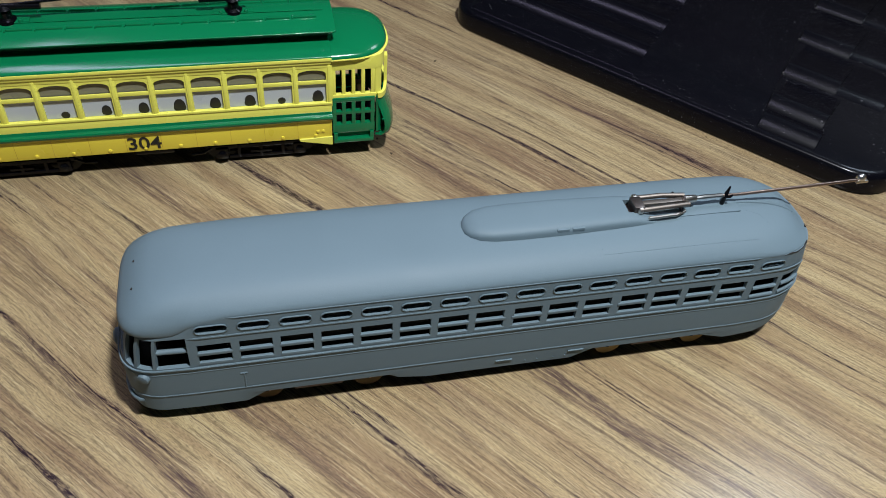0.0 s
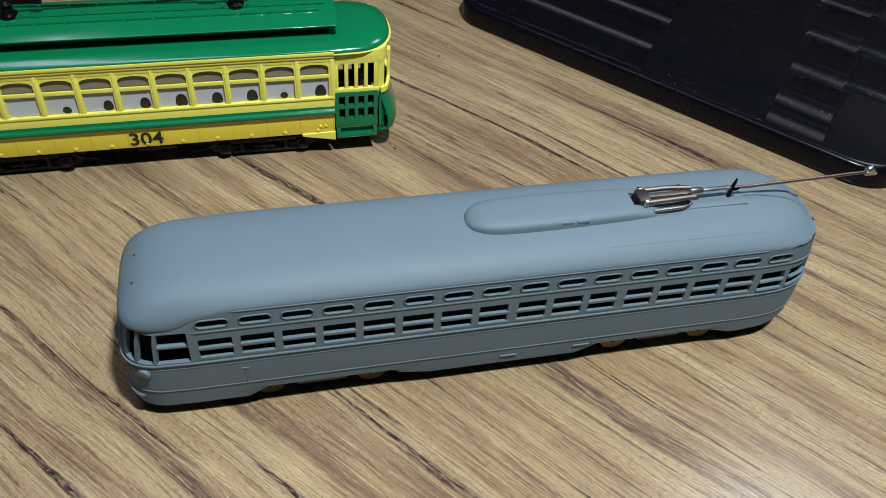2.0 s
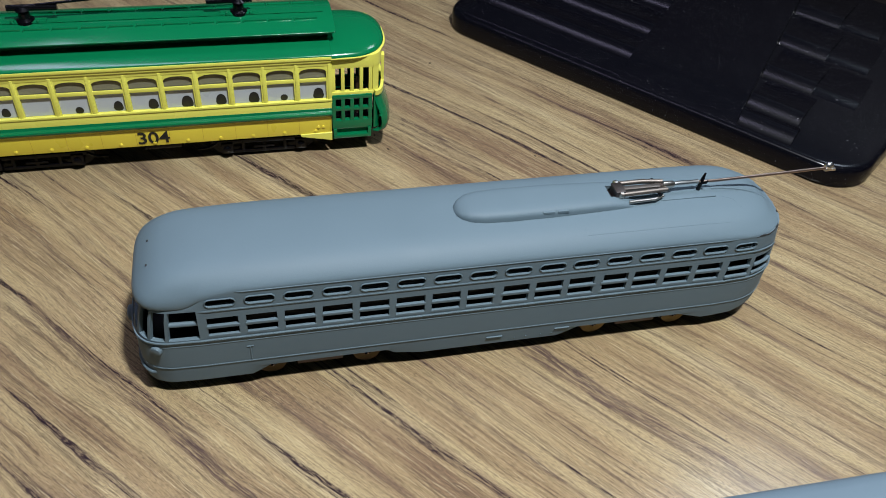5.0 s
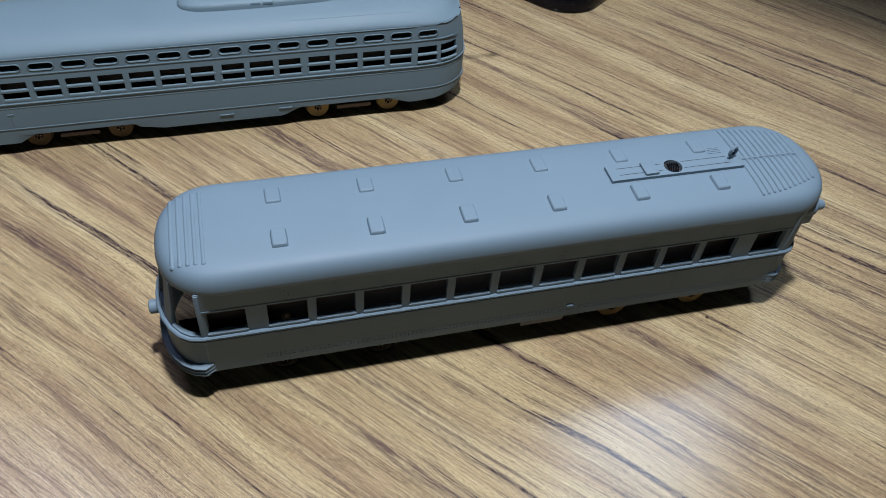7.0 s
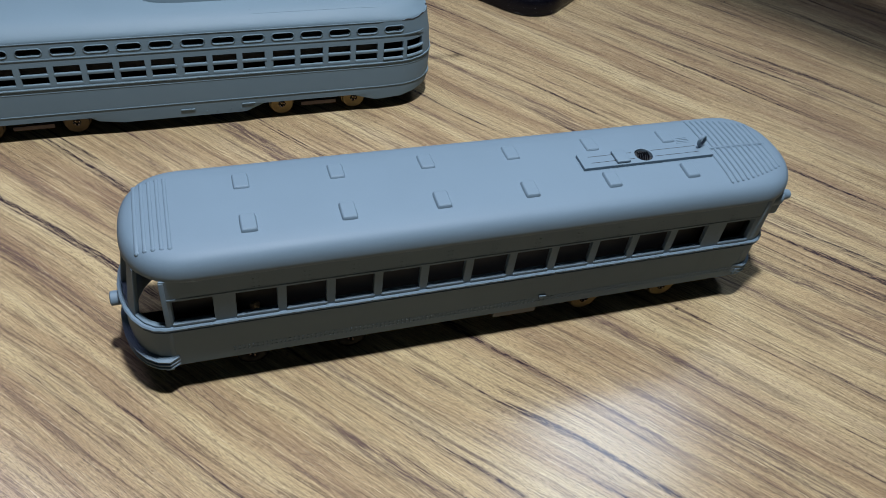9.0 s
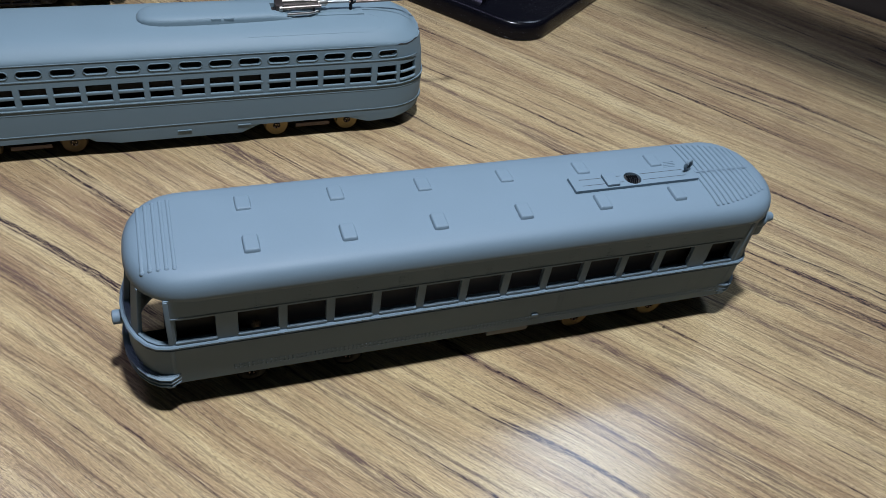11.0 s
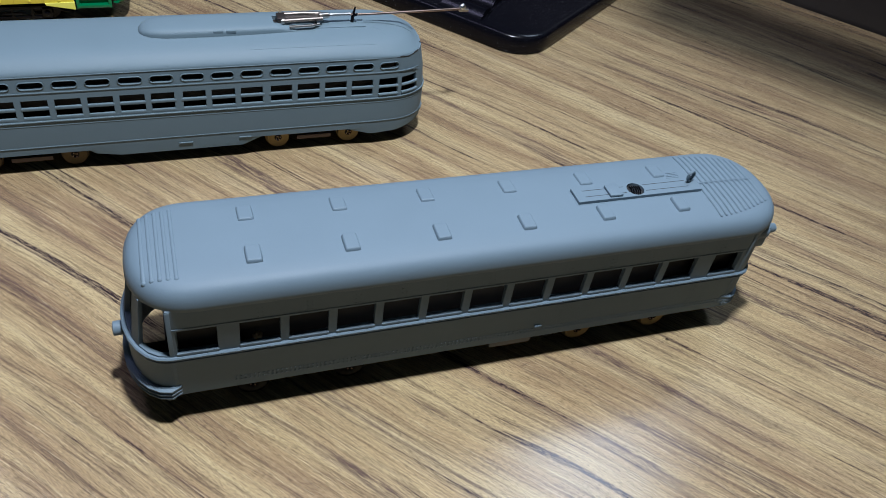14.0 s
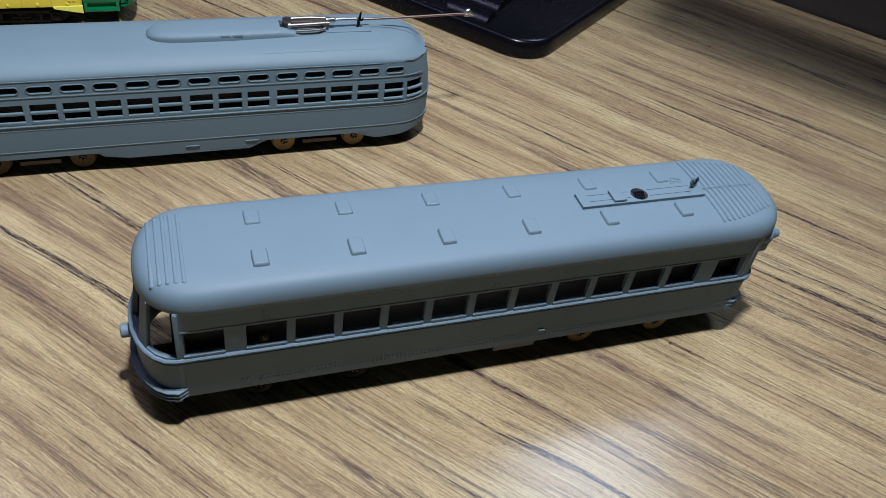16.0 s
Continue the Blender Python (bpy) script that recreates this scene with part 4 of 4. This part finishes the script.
    for x0, s in ((xr, 1), (xl, -1)):
        b = bmesh.new()
        for y in (W0 - 0.7, W0 + 0.2):
            pts = [(x0 + s * 0.5, y, 5.9), (x0 + s * 0.5, y, 8.9), (x0 - s * 9.5, y, 8.7), (x0 - s * 9.2, y, 7.9)]
            for p in pts:
                b.verts.new(p)
        b.verts.ensure_lookup_table()
        v = b.verts
        b.faces.new(v[0:4])
        b.faces.new(v[4:8])
        for q in range(4):
            b.faces.new((v[q], v[(q + 1) % 4], v[4 + (q + 1) % 4], v[4 + q]))
        bmesh.ops.recalc_face_normals(b, faces=b.faces)
        part("end_bracket", b, YELLOW, car, bevel=0.1)
        for dx in (2.2, 3.8):
            part("bolt", turned([(0.0, 0.6), (0.3, 0.5), (0.45, 0.2)], "y", 12), ORANGE, car).matrix_basis = mm(x0 - s * dx, W0 - 0.2, 11.0, 0, 0, 180)
    # vestibules
    for s, x0 in ((1, xr + 0.5), (-1, xl - 0.5)):
        def X(d):
            return x0 + s * d

        def slab(d0, d1, y0, y1, z0, z1, bev=0.15, bm=None):
            return box((min(X(d0), X(d1)), y0, z0), (max(X(d0), X(d1)), y1, z1), bev, bm)

        for y0, y1 in ((0.6, 1.6), (26.4, 27.4)):
            part("vestibule_head", slab(0.4, 13.2, y0, y1, 31.0, 35.2), YELLOW, car)
            part("vestibule_sill", slab(0.4, 13.2, y0 - 0.3, y1 + 0.2, 21.4, 22.9), YELLOW, car)
            for k in range(5):
                d = 0.9 + 2.85 * k
                part("vestibule_post", slab(d - 0.55, d + 0.55, y0, y1, 22.6, 31.2), YELLOW, car)
            gate = part("gate_frame", slab(0.2, 12.9, y0 - 0.7, y1 - 0.1, 9.6, 12.8, 0.2, slab(0.2, 12.9, y0 - 0.7, y1 - 0.1, 20.5, 22.0, 0.3, slab(0.2, 12.9, y0 - 0.66, y1 - 0.2, 16.3, 17.3, 0.1))), GREEN, car)
            for k in range(5):
                d = 0.8 + 2.85 * k
                part("gate_bar", slab(d - 0.6, d + 0.6, y0 - 0.62, y1 - 0.16, 9.9, 21.4, 0.2), GREEN, gate)
        # bowed end: three lights over a green dash
        arc = []
        for q in range(17):
            th = -math.pi / 2 + math.pi * q / 16
            arc.append((13.0 + 4.2 * math.cos(th) ** 0.8, MID + 13.3 * math.sin(th)))

        def bow(z0, z1, grow, cells=None):
            b = bmesh.new()
            lo = [b.verts.new((X(d + grow), MID + (y - MID) * (1 + grow / 16), z0)) for d, y in arc]
            hi = [b.verts.new((X(d + grow), MID + (y - MID) * (1 + grow / 16), z1)) for d, y in arc]
            for q in range(16):
                if cells is None or q in cells:
                    b.faces.new((lo[q], lo[q + 1], hi[q + 1], hi[q]))
            bmesh.ops.recalc_face_normals(b, faces=b.faces)
            bmesh.ops.solidify(b, geom=b.faces[:], thickness=0.9)
            return b

        part("end_head", bow(31.0, 35.3, 0.0), YELLOW, car)
        part("end_posts", bow(22.0, 31.4, 0.0, {0, 1, 5, 10, 14, 15}), YELLOW, car)
        part("end_sill", bow(21.2, 22.8, 0.8), YELLOW, car)
        part("end_dash", bow(9.0, 21.5, 0.4), GREEN, car)
        b = bmesh.new()
        prof = [(0.5, 20.4), (1.0, 18.4), (1.9, 16.0), (2.7, 13.4), (3.0, 11.0), (2.7, 8.9), (1.8, 7.8), (0.2, 7.6)]
        rings = [[b.verts.new((X(d + gr), MID + (y - MID) * (1 + gr / 24), z)) for d, y in arc] for gr, z in prof]
        for r0_, r1_ in zip(rings, rings[1:]):
            for q in range(16):
                b.faces.new((r0_[q], r0_[q + 1], r1_[q + 1], r1_[q]))
        bmesh.ops.recalc_face_normals(b, faces=b.faces)
        bmesh.ops.solidify(b, geom=b.faces[:], thickness=0.6)
        part("fender", b, GREEN, car, "glossy green bumper apron", angle=60)
        part("fender_rivets", tube([(X(d + 2.0), MID + (y - MID) * 1.10, 14.0) for d, y in arc], 0.28, 6), GREEN, car)
        for y in (0.4, 27.6):
            step = part("step", slab(0.6, 12.6, y - 1.2, y + 1.2, 6.4, 7.6, 0.3), GREEN, car)
            part("step_riser", slab(0.8, 12.4, y + 0.6, y + 1.3, 7.4, 10.0, 0.15), GREEN, step)
            for d in (1.0, 12.0):
                part("step_bracket", slab(d - 0.6, d + 0.6, y - 1.0, y + 1.0, 6.2, 9.8, 0.2), GREEN, step)
        part("platform_floor", slab(0, 15, 2, 26, 7.6, 8.4), BLACK, car)
        part("bulkhead", slab(-0.8, 0.2, 1.2, 26.8, 9, 33), INSIDE, car)
        part("controller", slab(9, 11.5, 10, 13, 8.4, 20, 0.4), BROWN_METAL, car)
        # hood over the platform
        b = bmesh.new()
        rings = []
        for sc, z in ((1.02, 34.9), (1.05, 35.3), (1.04, 35.8), (0.98, 36.4), (0.86, 37.1), (0.62, 37.8), (0.30, 38.2), (0.0, 38.3)):
            ring = [b.verts.new((X(-0.5), MID - 14.0 * sc, z))]
            for q in range(25):
                th = -math.pi / 2 + math.pi * q / 24
                ring.append(b.verts.new((X(4.5 + (13.4 * abs(math.cos(th)) ** 0.78) * (1 if z < 36 else sc ** 0.6)), MID + 13.7 * sc * math.copysign(abs(math.sin(th)) ** 0.85, th), z)))
            ring.append(b.verts.new((X(-0.5), MID + 14.0 * sc, z)))
            rings.append(ring)
        for r0, r1 in zip(rings, rings[1:]):
            for q in range(len(r0) - 1):
                b.faces.new((r0[q], r0[q + 1], r1[q + 1], r1[q]))
        bmesh.ops.remove_doubles(b, verts=b.verts, dist=0.01)
        bmesh.ops.recalc_face_normals(b, faces=b.faces)
        part("platform_hood", b, GREEN, car, angle=55)
        rim = [(X(4.5 + 13.7 * abs(math.cos(-math.pi / 2 + math.pi * q / 24)) ** 0.78), MID + 14.2 * math.copysign(abs(math.sin(-math.pi / 2 + math.pi * q / 24)) ** 0.85, q - 12), 34.9) for q in range(25)]
        part("hood_rim", tube([(X(-0.3), MID - 14.4, 34.9)] + rim + [(X(-0.3), MID + 14.4, 34.9)], 0.35, 8), YELLOW, car)
    # lower roof slopes and the raised deck
    b = bmesh.new()
    sec = [(-0.7, 35.7), (-0.7, 36.3), (0.0, 36.7), (3.0, 37.6), (7.2, 38.7), (7.2, 41.9), (20.8, 41.9), (20.8, 38.7), (25, 37.6), (28, 36.7), (28.7, 36.3), (28.7, 35.7)]
    rings = [[b.verts.new((x, y, z)) for y, z in sec] for x in (xl - 0.8, xr + 0.9)]
    for q in range(len(sec)):
        b.faces.new((rings[0][q], rings[0][(q + 1) % len(sec)], rings[1][(q + 1) % len(sec)], rings[1][q]))
    b.faces.new(rings[0])
    b.faces.new(rings[1])
    bmesh.ops.recalc_face_normals(b, faces=b.faces)
    part("roof", b, GREEN, car, angle=25, bevel=0.22)
    b = bmesh.new()
    sec = [(3.6, 41.2), (3.4, 41.7), (5.5, 42.5), (9, 43.4), (14, 43.8), (19, 43.4), (22.5, 42.5), (24.6, 41.7), (24.4, 41.2), (14, 42.0)]
    rings = [[b.verts.new((x, MID + (y - MID) * k, z)) for y, z in sec] for x, k in ((xl - 2.6, 0.93), (xl - 1.8, 1), (xr + 2.0, 1), (xr + 2.8, 0.93))]
    for r0, r1 in zip(rings, rings[1:]):
        for q in range(len(sec)):
            b.faces.new((r0[q], r0[(q + 1) % len(sec)], r1[(q + 1) % len(sec)], r1[q]))
    b.faces.new(rings[0])
    b.faces.new(rings[-1])
    bmesh.ops.recalc_face_normals(b, faces=b.faces)
    deck = part("raised_roof_deck", b, GREEN, car, angle=30, bevel=0.15)
    for k in range(14):
        x = xr - 5.2 - 7.4 * k
        for y in (9.3, 18.7):
            part("roof_board", box((x - 3.2, y - 0.45, 43.2), (x + 3.2, y + 0.45, 43.9), 0.12), GREEN, deck)
            part("board_cleat", box((x - 3.7, y - 0.8, 43.1), (x - 3.3, y + 0.8, 43.75), 0.1), GREEN, deck)
    part("roof_wire", tube([(xl, 12.4, 43.9), (xr, 12.4, 43.9)], 0.16, 6), GREEN, deck)
    for x, s in ((-25.0, 1), (-83.1, -1)):
        stand = part("trolley_stand", box((x - 5.5, 12.6, 43.4), (x + 5.5, 15.2, 44.2), 0.3), GREEN, deck)
        part("stand_foot", turned([(43.6, 2.6), (44.4, 2.4), (45.0, 1.6), (46.4, 1.5), (47.4, 2.2), (48.2, 1.2)], "z", 20, None, (x, MID, 0)), BLACK, stand)
        part("stand_spring", tube([(x - s * 9, MID, 47.6), (x + s * 4, MID, 47.8)], 0.9, 10), BLACK, stand)
        part("trolley_pole", tube([(x + s * 2, MID, 48.0), (x - s * 62, MID, 53.0)], 0.4, 8), BLACK, stand)
        for dx in (-3.4, 3.4):
            part("stand_bolt", turned([(44.1, 0.6), (44.6, 0.5), (44.8, 0.2)], "z", 10, None, (x + dx, MID - 1.2, 0)), GREEN, stand)
    # number on the lower panel
    cu = bpy.data.curves.new("number", "FONT")
    cu.body, cu.size, cu.extrude, cu.align_x = "304", 0.0058, 0.00004, "CENTER"
    cu.offset = 0.00007
    tmp = new("number_tmp", cu)
    bpy.context.view_layer.update()
    me = bpy.data.meshes.new_from_object(tmp.evaluated_get(bpy.context.evaluated_depsgraph_get()))
    bpy.data.objects.remove(tmp)
    me.materials.append(INK)
    num = new("number", me)
    num.parent = car
    num.matrix_basis = mm(-54.0, -0.45, 9.6, 90, 0, 0) @ Matrix.Diagonal((1.1, 1, 1, 1))
    tagged(num, "black painted figures 304")
    # trucks
    part("underframe", box((xl, 3, 6.4), (xr, 25, 8.8), 0.2), BLACK, car)
    part("air_tank", turned([(-58, 1.0), (-57.4, 2.0), (-46.6, 2.0), (-46, 1.0)], "x", 18, None, (0, 4.2, 6.4)), BLACK, car)
    for xc in (-21.5, -88.8):
        b = box((xc - 14.5, 2.2, 5.2), (xc + 14.5, 3.2, 6.4), 0.2)
        box((xc - 9.5, 2.2, 1.6), (xc + 9.5, 3.0, 2.6), 0.2, b)
        for d in (-11.5, 11.5):
            box((xc + d - 1.8, 1.5, 2.0), (xc + d + 1.8, 3.4, 5.8), 0.4, b)
            box((xc + d - 0.6, 1.0, 3.0), (xc + d + 0.6, 1.7, 4.6), 0.2, b)
        for d in (-6.5, 0, 6.5):
            box((xc + d - 0.5, 2.1, 2.0), (xc + d + 0.5, 3.0, 6.0), 0.15, b)
        box((xc - 3.2, 1.9, 3.4), (xc + 3.2, 2.5, 4.2), 0.2, b)
        truck = part("truck", b, BLACK, car, "black cast truck side frame")
        for d in (-11.5, 11.5):
            part("axle_box", turned([(0.6, 0.7), (0.9, 1.1), (1.6, 1.2)], "y", 14, None, (xc + d, 0, 3.9)), BLACK, truck)
            for y in (5.4, 22.6):
                wheel(truck, xc + d, y, 4.4, BLACK, hub=False)
        for d in (-17.0, 17.0):
            part("brake_hanger", tube([(xc + d * 0.8, 2.6, 6.2), (xc + d, 2.6, 4.2), (xc + d * 1.2, 2.8, 3.8)], 0.4, 6), BLACK, truck)
    return car


old_tram()


# ---- black ridged stand ----
def ridged_stand():
    st = thing("plastic_stand", TRAY_AT, "dusty glossy black plastic stand with stepped ridges lying on the desk", "stand")
    L, D = 168.0, 138.0
    y0 = -6.0

    def prism(name, sec, xa, xb, bevel=0.4):
        b = bmesh.new()
        r = [[b.verts.new((x, y, z)) for y, z in sec] for x in (xa, xb)]
        k = len(sec)
        for q in range(k):
            b.faces.new((r[0][q], r[0][(q + 1) % k], r[1][(q + 1) % k], r[1][q]))
        b.faces.new(r[0])
        b.faces.new(r[1])
        bmesh.ops.recalc_face_normals(b, faces=b.faces)
        return part(name, b, TRAY, st, angle=60)

    b = bmesh.new()
    outline = []
    for cx, cy, a0, r in ((-14.5, y0 + 16, -90, 16), (-14.5, D - 16, 0, 16), (-L + 12, D - 12, 90, 12), (-L + 12, y0 + 12, 180, 12)):
        for q in range(9):
            th = radians(a0 + 90 * q / 8)
            x, y = cx + r * math.cos(th), cy + r * math.sin(th)
            outline.append((x + (0.1 * max(0.0, y - 10.0) if x > -80 else 0.0), y))
    cx, cy = -L / 2, D / 2
    levels = [(0.6, 0.0), (0.0, 0.6), (0.0, 2.0), (0.0, 6.3), (0.5, 7.3), (1.0, 7.75), (2.0, 8.0)]
    rings = []
    for inset, z in levels:
        rings.append([b.verts.new((x + (cx - x) / abs(cx - x) * inset * min(1, abs(cx - x) / 60), y + (cy - y) / max(abs(cy - y), 1e-6) * inset * min(1, abs(cy - y) / 60), z)) for x, y in outline])
    for r0, r1 in zip(rings, rings[1:]):
        for q in range(len(r0)):
            b.faces.new((r0[q], r0[(q + 1) % len(r0)], r1[(q + 1) % len(r0)], r1[q]))
    b.faces.new(rings[0])
    b.faces.new(rings[-1])
    bmesh.ops.recalc_face_normals(b, faces=b.faces)
    part("base", b, TRAY, st, angle=50)
    # raised panel, and stepped ridges each side of the smooth middle band
    prism("panel", [(-2.6, 7.9), (-2.1, 8.35), (D - 8, 8.35), (D - 7, 7.9)], -L + 9, -88.4)
    b = bmesh.new()
    sec = [(-4.2, 7.8), (-3.8, 8.15), (1.0, 9.6), (6.0, 11.0), (11.0, 11.65), (D - 12, 11.65), (D - 8, 7.8)]
    rings = [[b.verts.new((x - 0.12 * y, y, z)) for y, z in sec] for x in (-89.6, -44.2)]
    for q in range(len(sec)):
        k = (q + 1) % len(sec)
        b.faces.new((rings[0][q], rings[0][k], rings[1][k], rings[1][q]))
    b.faces.new(rings[0])
    b.faces.new(rings[1])
    bmesh.ops.recalc_face_normals(b, faces=b.faces)
    part("middle_band", b, TRAY, st, "smooth black band between the ridges", angle=40)
    face = [(0, 0), (0.5, 0.8), (1.3, 1.65), (2.3, 2.6), (3.2, 3.3), (4.2, 3.8), (5.4, 4.0), (8.0, 3.7)]

    def ridge(y, nxt, stations):
        b = bmesh.new()
        rings = [[b.verts.new((x - 0.12 * y, y + u, 7.9 + v * k)) for u, v in face + [(nxt - y - 3, 0.5), (nxt - y - 0.4, -0.05)]] for x, k in stations]
        for r0, r1 in zip(rings, rings[1:]):
            for q in range(len(r0)):
                b.faces.new((r0[q], r0[(q + 1) % len(r0)], r1[(q + 1) % len(r0)], r1[q]))
        b.faces.new(rings[0])
        b.faces.new(rings[-1])
        bmesh.ops.recalc_face_normals(b, faces=b.faces)
        part("ridge", b, TRAY, st, angle=50)

    for stations, ys in (([(-L + 8, 0.9), (-89, 0.9)], (9.0, 32.0, 58.0, 89.0, 124.0)), ([(-44, 0.85), (-25, 0.85)], (-3.4, 10.0, 34.6, 64.0, 96.0, 129.0))):
        for y, nxt in zip(ys, ys[1:]):
            ridge(y, nxt, stations)
            if stations[0][0] == -44 and y > 20:
                ridge(y + 0.6, nxt, [(-25, 0.42), (-9, 0.42)])


ridged_stand()
